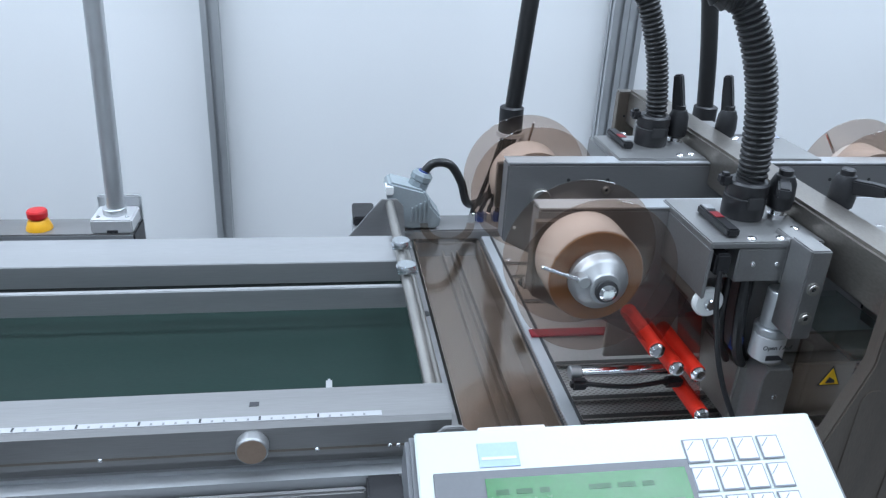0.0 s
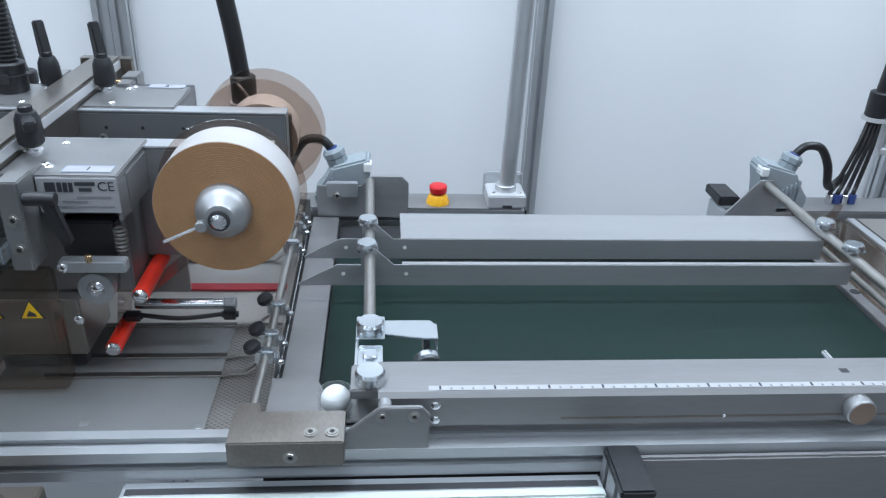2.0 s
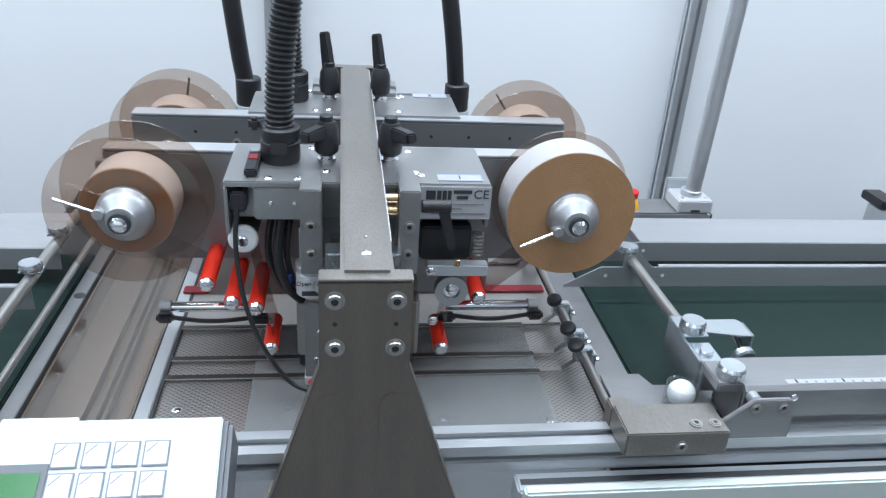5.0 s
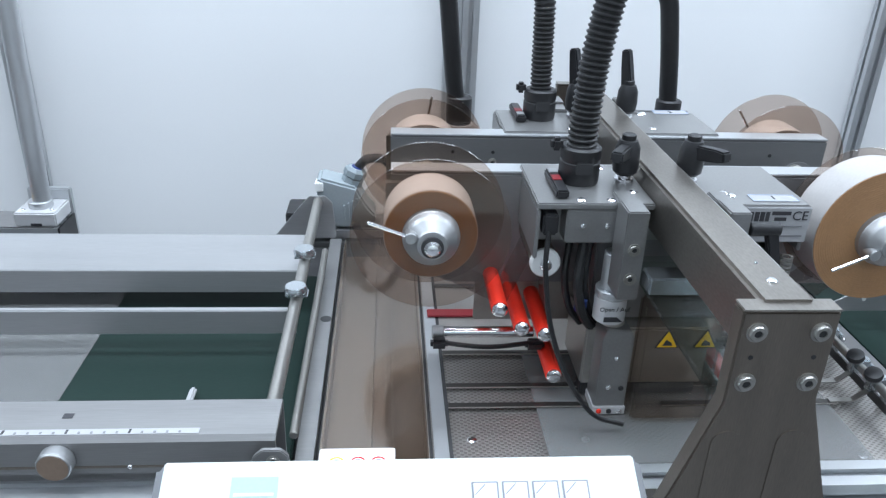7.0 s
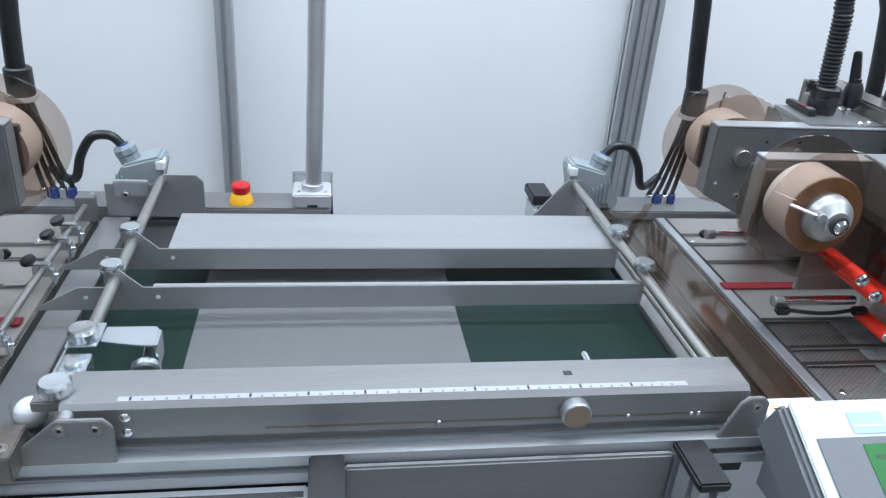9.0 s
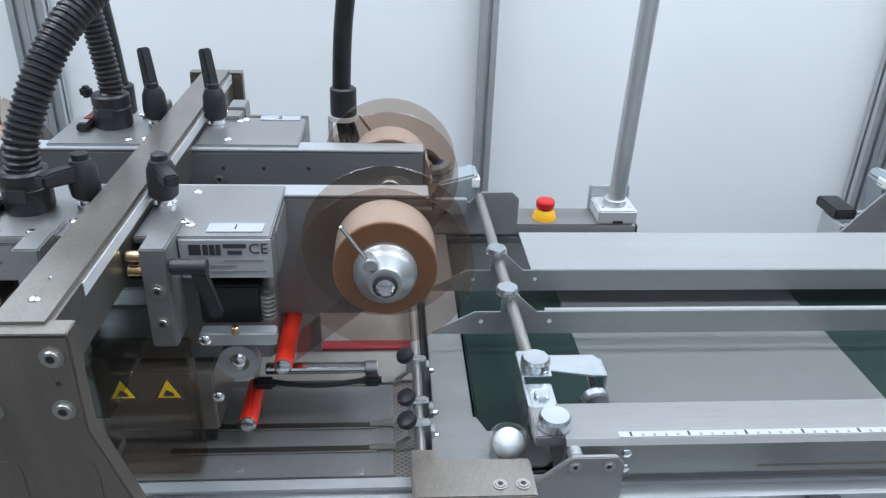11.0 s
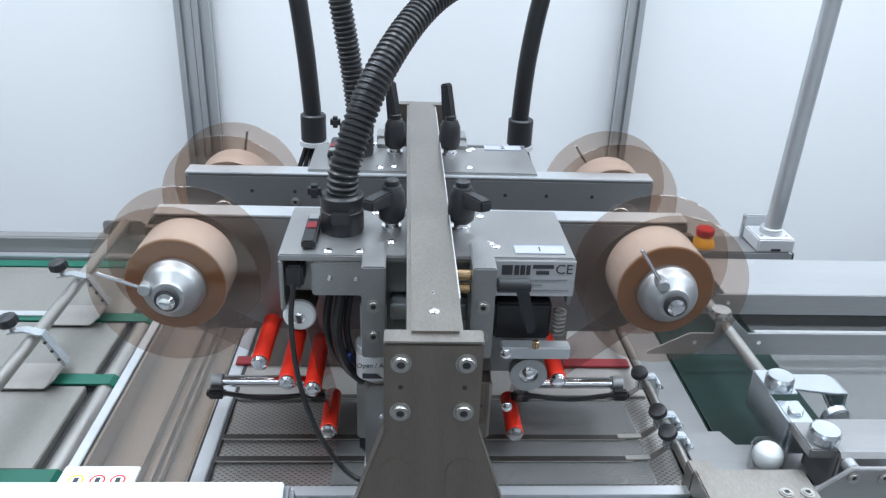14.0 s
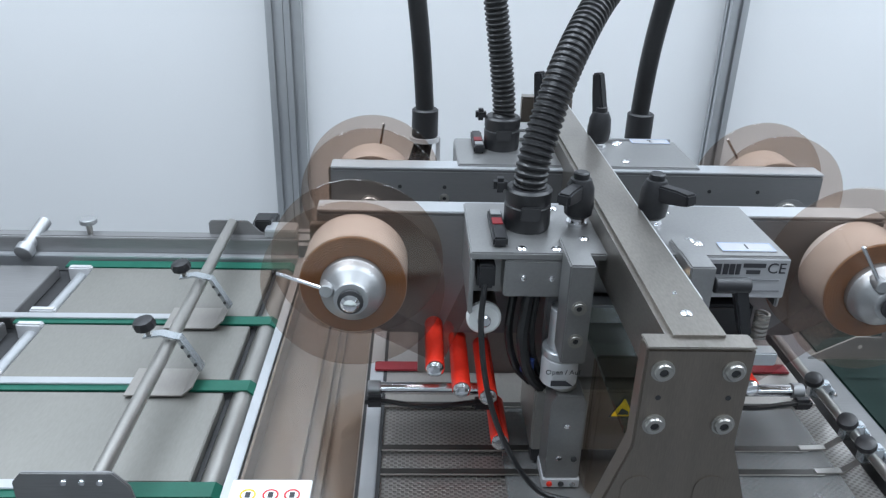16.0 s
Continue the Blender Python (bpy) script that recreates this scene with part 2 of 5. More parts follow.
def prism(pts, axis, a0, a1, b=0.0, bm=None):
    """A polygon, given in the two other axes in x, y, z order, drawn out along axis."""
    own = bmesh.new()

    def at3(u, v, a):
        return {"x": (a, u, v), "y": (u, a, v), "z": (u, v, a)}[axis]

    face = own.faces.new([own.verts.new(at3(u, v, a0)) for u, v in pts])
    got = bmesh.ops.extrude_face_region(own, geom=[face])
    for v in got["geom"]:
        if isinstance(v, bmesh.types.BMVert):
            v.co["xyz".index(axis)] = a1
    bmesh.ops.recalc_face_normals(own, faces=own.faces[:])
    if b:
        bmesh.ops.bevel(own, geom=own.edges[:], offset=b, segments=2, affect="EDGES", clamp_overlap=True)
    return merge(bm, own)


def smooth_path(pts, steps):
    pts = [Vector(p) for p in pts]
    pts = [2 * pts[0] - pts[1]] + pts + [2 * pts[-1] - pts[-2]]
    out = []
    for i in range(1, len(pts) - 2):
        a, b, c, d = pts[i - 1 : i + 3]
        for k in range(steps):
            t = k / steps
            out.append(0.5 * ((2 * b) + (c - a) * t + (2 * a - 5 * b + 4 * c - d) * t * t + (3 * b - a - 3 * c + d) * t**3))
    return out + [pts[-2]]


def tube(pts, r, n=14, steps=8, ribs=0.0, rib_pitch=0.006, bm=None):
    own = bmesh.new()
    path = smooth_path(pts, steps)
    if ribs:
        length = sum((b - a).length for a, b in zip(path, path[1:]))
        count = int(length / rib_pitch) * 4
        fine, k, done = [], 0, 0.0
        for i in range(count + 1):
            want = length * i / count
            while k < len(path) - 2 and done + (path[k + 1] - path[k]).length < want:
                done += (path[k + 1] - path[k]).length
                k += 1
            seg = path[k + 1] - path[k]
            fine.append(path[k] + seg * min(1, (want - done) / max(seg.length, 1e-9)))
        path = fine
    rings, up = [], Vector((0.3, 1, 0.1))
    for i, p in enumerate(path):
        way = (path[min(i + 1, len(path) - 1)] - path[max(i - 1, 0)]).normalized()
        side = way.cross(up).normalized()
        up = side.cross(way).normalized()
        rr = r * (1 - ribs * (1 if i % 4 in (2, 3) else 0))
        rings.append([own.verts.new(p + rr * (math.cos(2 * math.pi * j / n) * side + math.sin(2 * math.pi * j / n) * up)) for j in range(n)])
    for a, c in zip(rings, rings[1:]):
        for i in range(n):
            own.faces.new((a[i], a[(i + 1) % n], c[(i + 1) % n], c[i]))
    own.faces.new(rings[0][::-1])
    own.faces.new(rings[-1])
    bmesh.ops.recalc_face_normals(own, faces=own.faces[:])
    return merge(bm, own)


def profile_section(w, h, slot=0.008, lip=0.002, deep=0.007):
    """The outline of a slotted aluminium profile with a slot in the middle of each 30 mm of its sides."""

    def side(length, n):
        out = []
        for i in range(n):
            m = length * (i + 0.5) / n
            out += [(m - slot / 2, 0), (m - slot / 2, lip), (m - slot * 0.9, lip), (m - slot * 0.9, deep), (m + slot * 0.9, deep), (m + slot * 0.9, lip), (m + slot / 2, lip), (m + slot / 2, 0)]
        return out

    nw, nh = max(1, round(w / 0.03)), max(1, round(h / 0.03))
    pts = [(0.0, 0.0)] + [(u, v) for u, v in side(w, nw)]
    pts += [(w, 0.0)] + [(w - v, u) for u, v in side(h, nh)]
    pts += [(w, h)] + [(w - u, h - v) for u, v in side(w, nw)]
    pts += [(0.0, h)] + [(v, h - u) for u, v in side(h, nh)]
    return pts


def rail(axis, u0, v0, w, h, a0, a1, bm=None):
    return prism([(u0 + u, v0 + v) for u, v in profile_section(w, h)], axis, a0, a1, 0, bm)


def thing(name, base, label, category, group="", kind=""):
    ob = new(name)
    ob.location = base
    ob.empty_display_size = 0.02
    return tagged(ob, label, category, group, kind)


def mesh_object(name, bm, mat):
    me = bpy.data.meshes.new(name)
    bm.to_mesh(me)
    bm.free()
    me.polygons.foreach_set("use_smooth", [True] * len(me.polygons))
    me.set_sharp_from_angle(angle=radians(32))
    me.materials.append(mat)
    return new(name, me)


def part(name, bm, mat, parent, label=""):
    ob = mesh_object(name, bm, M[mat])
    ob.parent = parent
    if parent.type == "EMPTY":
        ob.location = -parent.location
    if label:
        ob["label"] = label
    return ob


def single(name, bm, mat, label, category, group="", kind=""):
    return tagged(mesh_object(name, bm, M[mat]), label, category, group, kind)


def lettering(text, size, m):
    """Built-in letters as a thin mesh, lying in the plane of m."""
    cu = bpy.data.curves.new("lettering", "FONT")
    cu.body, cu.size, cu.extrude, cu.resolution_u = text, size, 0.0002, 3
    cu.align_x, cu.align_y = "CENTER", "CENTER"
    ob = bpy.data.objects.new("lettering", cu)
    me = bpy.data.meshes.new_from_object(ob)
    bpy.data.objects.remove(ob)
    bm = bmesh.new()
    bm.from_mesh(me)
    bpy.data.meshes.remove(me)
    bm.transform(m)
    return bm


def socket_screw(parent, p, way, r=0.0065, h=0.004, washer=True):
    """A socket head screw on a washer, with a dark hexagon in its head."""
    w = Vector(way).normalized()
    p = Vector(p)
    bm = lathe(p, w, [(r * 1.25, -0.001), (r * 1.25, 0.0012), (r, 0.0012), (r, h - 0.001), (r * 0.88, h), (r * 0.5, h), (r * 0.45, h - 0.002), (0, h - 0.002)], 24)
    sc = part("screw", bm, "rod", parent, "steel socket head screw")
    part("socket", lathe(p + w * (h - 0.0019), w, [(r * 0.66, 0), (r * 0.66, 0.0008), (0, 0.0008)], 6), "socket", sc)
    return sc


def dome_screw(parent, p, way, r=0.004):
    part("screw", lathe(p, way, [(r, -0.001), (r, 0.0006), (r * 0.8, 0.0016), (r * 0.4, 0.0022), (0, 0.0022)], 14), "chrome", parent)


# ---- the room ----
PITCH, TOP, C = 1.30, 0.88, -0.80
single("floor", box(-6, 4.5, -3, 1.9, -0.1, 0, 0), "floor", "grey smooth workshop floor", "floor", kind="structure")
# Ceiling and the south, west and east walls are unseen, added as enclosure.
single("ceiling", box(-6, 4.5, -3, 1.9, 2.8, 2.9, 0), "room", "plain ceiling out of view, added to close the room", "ceiling", kind="structure")
single("wall_north", box(-6, 4.5, 1.63, 1.9, 0, 2.8, 0), "wall", "smooth white panel wall behind the machines", "wall", kind="structure")
single("wall_south", box(-6, 4.5, -3.2, -3, 0, 2.8, 0), "room", "plain wall out of view, added to close the room", "wall", kind="structure")
single("wall_west", box(-6.2, -6, -3, 1.9, 0, 2.8, 0), "room", "plain wall out of view, added to close the room", "wall", kind="structure")
single("wall_east", box(4.5, 4.7, -3, 1.9, 0, 2.8, 0), "room", "plain wall out of view, added to close the room", "wall", kind="structure")
for wx, two in ((-0.140, 0), (-1.707, 0), (-0.922, 1), (0.630, 1), (-2.494, 1), (-3.26, 0), (1.41, 0)):
    for k in range(1 + two):
        x0 = wx - 0.015 - 0.0155 * two + 0.031 * k
        single("wall_post", rail("z", x0, 1.595, 0.03, 0.03, 0, 2.8), "alu", "slotted aluminium profile post against the white wall", "post", "wall posts", "structure")

# ---- long frame under all the machines ----
single("front_rail", rail("x", 0.672, 0.875, 0.03, 0.03, -2.42, 1.75), "alu", "slotted aluminium profile along the front of the machines", "rail", kind="structure")
single("lower_rail", rail("x", 0.672, 0.40, 0.03, 0.06, -3.4, 1.75), "alu", "slotted aluminium profile below the machines", "rail", kind="structure")
for px in (-3.3, -2.45, -1.56, -0.27, 1.03, 1.7):
    single("frame_leg", rail("z", px, 1.20, 0.03, 0.06, 0, 0.84), "alu", "upright aluminium profile leg of the machine frame", "leg", "rear frame legs", "structure")
    single("cross_rail", rail("y", px, 0.78, 0.03, 0.06, 0.702, 1.20), "alu", "aluminium profile across the machine frame", "rail", "cross rails", "structure")

kept = []  # the things of one station, to be copied


def own(ob):
    kept.append(ob)
    return ob


# ---- head station: table, trough, bridge, applicators ----
def work_table(c, strips, band_y):
    """The table plate of the station at c; strips and the red band lie where the applicators are set."""
    plain_y = strips[2] + 0.004
    t = thing("work_table", (c, 0.95, 0.80), "perforated grey steel table plate with dark strips and a red band", "table", "work tables")
    part("plate", box(c - 0.21, c + 0.25, 0.703, 1.215, TOP - 0.02, TOP, 0.0015), "perf", t)
    part("rear_plate", box(c - 0.1918, c + 0.248, plain_y, 1.213, TOP + 0.0005, TOP + 0.003, 0.0008), "table", t)
    part("side_strip", box(c - 0.209, c - 0.1955, 0.705, 1.213, TOP + 0.0005, TOP + 0.0035, 0.0008), "alu", t)
    part("joint", box(c - 0.1953, c - 0.1920, 0.705, 1.213, TOP + 0.0004, TOP + 0.0033, 0), "socket", t, "dark joint beside the strip")
    for y in strips:
        w = 0.0035
        for x0, x1 in ((-0.192, -0.022), (0.022, 0.205)):
            s = part("hold_down_strip", box(c + x0, c + x1, y - w, y + w, TOP + 0.0036, TOP + 0.0044, 0.0003), "strip", t, "thin dark spring steel strip over the plate")
            part("edge", box(c + x0, c + x1, y - w - 0.0014, y - w - 0.0002, TOP + 0.0036, TOP + 0.0047, 0.0003), "table", s)
    part("red_band", box(c - 0.205, c + 0.244, band_y, band_y + 0.017, TOP + 0.0036, TOP + 0.006, 0.001), "redband", t, "dark red belt across the table")
    for x, y in ((-0.173, 0.766), (-0.066, 0.764), (0.085, 0.742), (0.19, 0.735), (-0.185, 1.13), (0.20, 1.13)):
        part("screw", lathe((c + x, y, TOP if y < 1 else TOP + 0.003), (0, 0, 1), [(0.0045, 0), (0.0045, 0.0008), (0.0035, 0.0014), (0, 0.0014)], 16), "chrome", t)


def trough():
    t = own(thing("trough", (C - 0.25, 0.95, 0.82), "steel trough under a smoked brown acrylic cover", "trough", "covered troughs"))
    part("channel", prism([(C - 0.3135, TOP - 0.002), (C - 0.3135, TOP - 0.032), (C - 0.213, TOP - 0.032), (C - 0.213, TOP - 0.002), (C - 0.2155, TOP - 0.002), (C - 0.2155, TOP - 0.029), (C - 0.311, TOP - 0.029), (C - 0.311, TOP - 0.002)], "y", 0.703, 1.212), "table", t)
    for k in (0.268, 0.254, 0.246):
        part("rib", box(C - k - 0.0012, C - k + 0.0012, 0.705, 1.21, TOP - 0.0288, TOP - 0.018, 0.0004), "rod", t)
    part("cover", box(C - 0.313, C - 0.214, 0.704, 1.211, TOP - 0.0018, TOP + 0.0015, 0.0006), "guard", t, "smoked brown acrylic cover")
    # Near-black strip gives the gap beside the cover its shade by colour.
    part("gap_shade_strip", box(C - 0.2135, C - 0.2102, 0.704, 1.211, TOP - 0.03, TOP - 0.0022, 0.0003), "socket", t, "dark strip for the shade in the gap beside the cover")
    half = [(C - 0.262 + 0.042 * math.cos(math.pi * k / 12), 0.905 - 0.036 * math.sin(math.pi * k / 12)) for k in range(13)]
    inner = [(C - 0.262 + 0.030 * math.cos(math.pi * k / 12), 0.905 - 0.025 * math.sin(math.pi * k / 12)) for k in range(12, -1, -1)]
    part("end_guard", prism(half + inner, "y", 1.2125, 1.2165, 0), "guard", t, "smoked acrylic half ring at the end")


def bridge():
    t = own(thing("support_bridge", (C, 0.615, 0.88), "brown-grey steel bridge of two flared stands and a bar", "machine stand", "support bridges"))
    shape = [(-0.075, TOP), (-0.075, 0.905), (-0.031, 1.045), (-0.031, 1.1145), (0.033, 1.1145), (0.033, 1.045), (0.078, 0.905), (0.078, TOP)]
    for y0, y1 in ((0.600, 0.6145), (1.186, 1.2005)):
        st = part("stand", prism([(C + u, v) for u, v in shape], "y", y0, y1, 0.0014), "stand", t)
        part("foot", box(C - 0.078, C + 0.081, y0 + 0.002, y1 + (0.045 if y0 < 1 else 0), 0.855, TOP + 0.004, 0.0015), "stand", t)
        part("cap_bar", box(C - 0.031, C + 0.033, y0 - 0.0005, y1 + 0.0005, 1.1147, 1.1160, 0.0006), "arm", t)
        if y0 < 1:
            for sx in (-0.023, 0.023):
                slot = [(C + sx - 0.011, 0.895), (C + sx + 0.011, 0.895)] + [(C + sx + 0.011 * math.cos(math.pi * k / 8), 1.012 + 0.011 * math.sin(math.pi * k / 8)) for k in range(9)]
                part("recess", prism(slot, "y", y0 - 0.0007, y0 + 0.001, 0.0006), "stand", st)
        for sx in (-0.02, 0.022):
            for z in (1.10, 1.062):
                socket_screw(t, (C + sx, y0 if y0 < 1 else y1, z), (0, -1 if y0 < 1 else 1, 0), 0.0056, 0.0035)
            part("pin_hole", lathe((C + sx, y0 + 0.0002, 1.081), (0, -1, 0), [(0.0017, 0), (0.0017, 0.0005), (0, 0.0005)], 12), "socket", t)
    part("bar", box(C - 0.0165, C + 0.0205, 0.607, 1.194, 1.070, 1.1180, 0.003), "arm", t, "brushed steel bar")
    part("bar_scale", box(C + 0.0207, C + 0.0215, 0.66, 1.18, 1.105, 1.115, 0.0002), "plate", t, "white scale strip along the bar")
    for y in (0.635, 0.66):
        dome_screw(t, (C + 0.002, y, 1.1178), (0, 0, 1), 0.004 if y < 0.65 else 0.0015)
    part("tie_plate", box(C - 0.026, C + 0.034, 0.632, 1.180, 1.028, 1.034, 0.001), "glass", t, "pale greenish plate below the bar")
    part("tie_bar", box(C - 0.030, C + 0.038, 0.762, 0.786, 1.036, 1.052, 0.0015), "zinc", t)


def lever(p, arm, name_label):
    """A black clamping lever with a steel foot."""
    t = own(thing("clamping_lever", p, name_label, "clamp lever", "clamping levers"))
    P = Vector(p)
    part("foot", lathe(P, (0, 0, 1), [(0.009, 0), (0.009, 0.003), (0.0065, 0.003), (0.0065, 0.008), (0, 0.008)], 20), "chrome", t)
    part("grip", lathe(P + Vector((0, 0, 0.007)), (0, 0, 1), [(0.0085, 0), (0.0115, 0.003), (0.0125, 0.012), (0.0115, 0.026), (0.0085, 0.033), (0.0065, 0.0335), (0.0065, 0.038), (0.005, 0.039), (0, 0.039)], 20), "black", t)
    a = Vector(arm)
    q = P + Vector((0, 0, 0.030))
    m = Matrix.Translation(q) @ a.to_track_quat("X", "Z").to_matrix().to_4x4()
    own_bm = prism([(0.004, -0.007), (0.004, 0.007), (0.030, 0.006), (a.length, 0.0045), (a.length, -0.0045), (0.030, -0.006)], "y", -0.0055, 0.0055, 0.0015)
    own_bm.transform(m)
    part("handle", own_bm, "black", t)


def reel(hx, front, crank, tape_r, pale=False, keep=True):
    """A tape reel: smoked discs, wound tape, turned hub and a wire crank. front: +1 with the hub to the front, -1 to the back."""
    cy = 0.9635 + (0.828 - 0.9635) * front - (0.008 if front < 0 else 0)
    x, z = C + hx, 1.061 if front > 0 else 1.0575
    way = (0, -front, 0)
    t = thing("tape_reel", (x, cy, z), "full reel of brown tape between smoked discs" if tape_r > 0.06 else "reel of brown tape between smoked acrylic discs", "tape reel", "tape reels")
    if keep:
        own(t)
    part("disc", lathe((x, cy + 0.0500 * front, z), way, [(0.0725, 0), (0.073, 0.0005), (0.073, 0.0015), (0.0725, 0.002)], 64), "smoke", t, "smoked brown acrylic disc")
    if tape_r < 0.06:
        part("disc", lathe((x, cy, z), way, [(0.0725, -0.001), (0.073, -0.0005), (0.073, 0.0005), (0.0725, 0.001)], 64), "smoke", t, "smoked brown acrylic disc")
    inner = 0.026
    w = part("tape_roll", ring((x, cy + 0.0475 * front, z), way, inner, tape_r, 0.0445, 64), "tapepale" if pale else "tapewrap", t, "wound brown tape")
    steps = int((tape_r - inner) / 0.0022)
    prof = [(0, 0)]
    for k in range(steps):
        r0 = inner + 0.0022 * k
        prof += [(r0, 0.0010), (r0 + 0.0011, 0.00115 if k % 3 else 0.00125), (r0 + 0.0021, 0.0011)]
    prof += [(tape_r - 0.0008, 0.001), (tape_r - 0.0005, 0.0)]
    bm = lathe((x, cy + 0.0030 * front, z), way, prof, 64)
    part("tape_side", bm, "tape", w, "brown layered side of the tape")
    part("hub", lathe((x, cy + 0.002 * front, z), way, [(0.0262, 0), (0.0262, 0.006), (0.0252, 0.0075), (0.0246, 0.012), (0.0215, 0.0165), (0.0148, 0.021), (0.0135, 0.0235), (0.0125, 0.024), (0, 0.024)], 48), "hub", t, "turned aluminium hub")
    part("ring_nut", lathe((x, cy - 0.024 * front, z), way, [(0.0100, 0), (0.0100, 0.0022), (0.0085, 0.0028), (0.0, 0.0028)], 32), "socket", t)
    part("centre_screw", lathe((x, cy - 0.0265 * front, z), way, [(0.0075, 0), (0.0075, 0.002), (0.005, 0.0045), (0, 0.005)], 24), "chrome", t)
    part("shaft", cyl((x, cy + 0.047 * front, z), (x, cy + 0.082 * front, z), 0.011), "rod", t)
    d = Vector((math.cos(radians(crank)), 0, math.sin(radians(crank))))
    k0 = Vector((x, cy - 0.008 * front, z)) + d * 0.020
    kn = part("crank", cyl(k0, k0 + Vector((0, -0.014 * front, 0)), 0.0055, 16), "hub", t)
    part("wire", cyl(k0 + Vector((0, -0.010 * front, 0)), k0 + d * 0.040 + Vector((0, -0.010 * front, 0)), 0.0017, 10), "chrome", kn)
    return t


def film(t, a, b, y0, y1):
    """A strip of clear tape drawn from a to b."""
    (x0, z0), (x1, z1) = a, b
    n = Vector((z1 - z0, 0, x0 - x1)).normalized() * 0.0003
    own_bm = prism([(C + x0 - n.x, z0 - n.z), (C + x0 + n.x, z0 + n.z), (C + x1 + n.x, z1 + n.z), (C + x1 - n.x, z1 - n.z)], "y", y0, y1)
    part("tape_strip", own_bm, "film", t, "clear strip of tape")


def applicator(front):
    """One tape applicator; the rear one is its mirror image."""

    def Y(y):
        return 0.97 + (y - 0.9565) * front

    def B(x0, x1, y0, y1, z0, z1, b=0.0012):
        a, c = sorted((Y(y0), Y(y1)))
        return box(C + x0, C + x1, a, c, z0, z1, b)

    f = Vector((0, -front, 0))
    t = own(thing("tape_applicator", (C, Y(0.85), TOP), "grey metal tape applicator with red rollers, front unit" if front > 0 else "grey metal tape applicator with red rollers, rear unit", "tape applicator", "tape applicators"))
    h = part("housing", B(-0.118, 0.126, 0.822, 0.900, 1.054, 1.0938), "housing", t)
    edge = 0.7985 if front > 0 else 0.812
    part("top_plate", B(-0.122, -0.0165, edge, 0.902, 1.094, 1.10), "housing", h)
    part("top_plate", B(0.0215, 0.125, edge, 0.902, 1.094, 1.10), "housing", h)
    part("side_cheek", B(-0.122, -0.1185, 0.798, 0.90, 1.046, 1.0938), "housing", h)
    part("front_plate", B(-0.095, -0.0335, 0.7985, 0.8205, 1.062, 1.0935), "housing", t, "plain grey cover plate")
    for sx in (-0.080, -0.058):
        dome_screw(t, (C + sx, Y(0.7985), 1.079), f, 0.0026)
    lab = part("name_plate", B(0.0555, 0.1255, 0.7962, 0.7982, 1.065, 1.0985, 0.0006), "nameplate", t, "silver name plate with dark print")
    outline = [(C - 0.249, 1.0955), (C + 0.251, 1.0955), (C + 0.251, 1.006), (C + 0.190, 0.976), (C - 0.190, 0.976), (C - 0.249, 1.006)]
    part("beam", prism(outline, "y", *sorted((Y(0.885), Y(0.910))), 0.002), "beam", t, "long deep grey cross beam with chamfered ends")
    # Paler strip: overhead light on the beam's top put into the colour.
    part("lit_beam_top", B(-0.249, 0.251, 0.8855, 0.9095, 1.0957, 1.0977, 0.0006), "alu", t)
    for sx in (-0.18, -0.135, 0.05, 0.09, 0.135, 0.185):
        part("hole", lathe((C + sx, Y(0.9102), 1.078), -f, [(0.002, 0), (0.002, 0.0004), (0, 0.0004)], 12), "socket", t)
    for sx, z in ((-0.135, 1.066), (0.045, 1.066), (-0.19, 1.046), (-0.203, 1.004)):
        socket_screw(t, (C + sx, Y(0.9101), z), -f, 0.004, 0.002)
    for sx, z in ((-0.236, 1.022), (-0.165, 1.040), (0.16, 1.03)):
        part("hole", lathe((C + sx, Y(0.9102), z), -f, [(0.002, 0), (0.002, 0.0004), (0, 0.0004)], 12), "white", t)
    part("reel_flange", lathe((C + 0.222, Y(0.910), 1.05), -f, [(0.021, 0), (0.021, 0.0015), (0.019, 0.002), (0, 0.002)], 32), "beam", t)
    for s in (-1, 1):
        part("beam_end", B(s * 0.232 - 0.022, s * 0.232 + 0.022, 0.875, 0.8848, 1.035, 1.088, 0.001), "stand", t)
    # inner works below the housing
    part("side_cheek", B(0.1215, 0.1250, 0.7985, 0.90, 1.055, 1.0938), "housing", h)
    part("inner_block", B(-0.055, 0.115, 0.83, 0.895, 0.965, 1.0535, 0.002), "beam", t)
    part("inner_plate", B(-0.16, 0.15, 0.896, 0.903, 0.925, 1.041, 0.001), "table", t)
    part("inner_foot", B(-0.06, 0.065, 0.812, 0.885, 0.90, 0.9645, 0.002), "rod", t)
    part("lower_rail", B(-0.058, 0.06, 0.815, 0.83, 0.886, 0.8995, 0.001), "socket", t)
    # blocks that grip the bridge
    for x0, x1 in ((-0.052, -0.033), (0.036, 0.055)):
        g = part("grip_block", B(x0, x1, 0.7645, 0.7960, 1.0225, 1.1065, 0.0012), "housing", t)
        part("grip_bridge", B(x0 + 0.001, x1 - 0.001, 0.7962, 0.8215, 1.06, 1.1040), "housing", t)
        for z in (1.0715, 1.0435):
            socket_screw(t, (C + (x0 + x1) / 2, Y(0.7645), z), f, 0.0046, 0.002)
    for z in (1.094, 1.082):
        part("brass_pin", cyl((C + 0.0222, Y(0.778), z), (C + 0.0358, Y(0.778), z), 0.0045, 16), "brass", t)
    if front > 0:
        part("latch", cyl((C + 0.0562, Y(0.768), 1.0905), (C + 0.083, Y(0.768), 1.0905), 0.0062, 18), "black", t, "black latch handle")
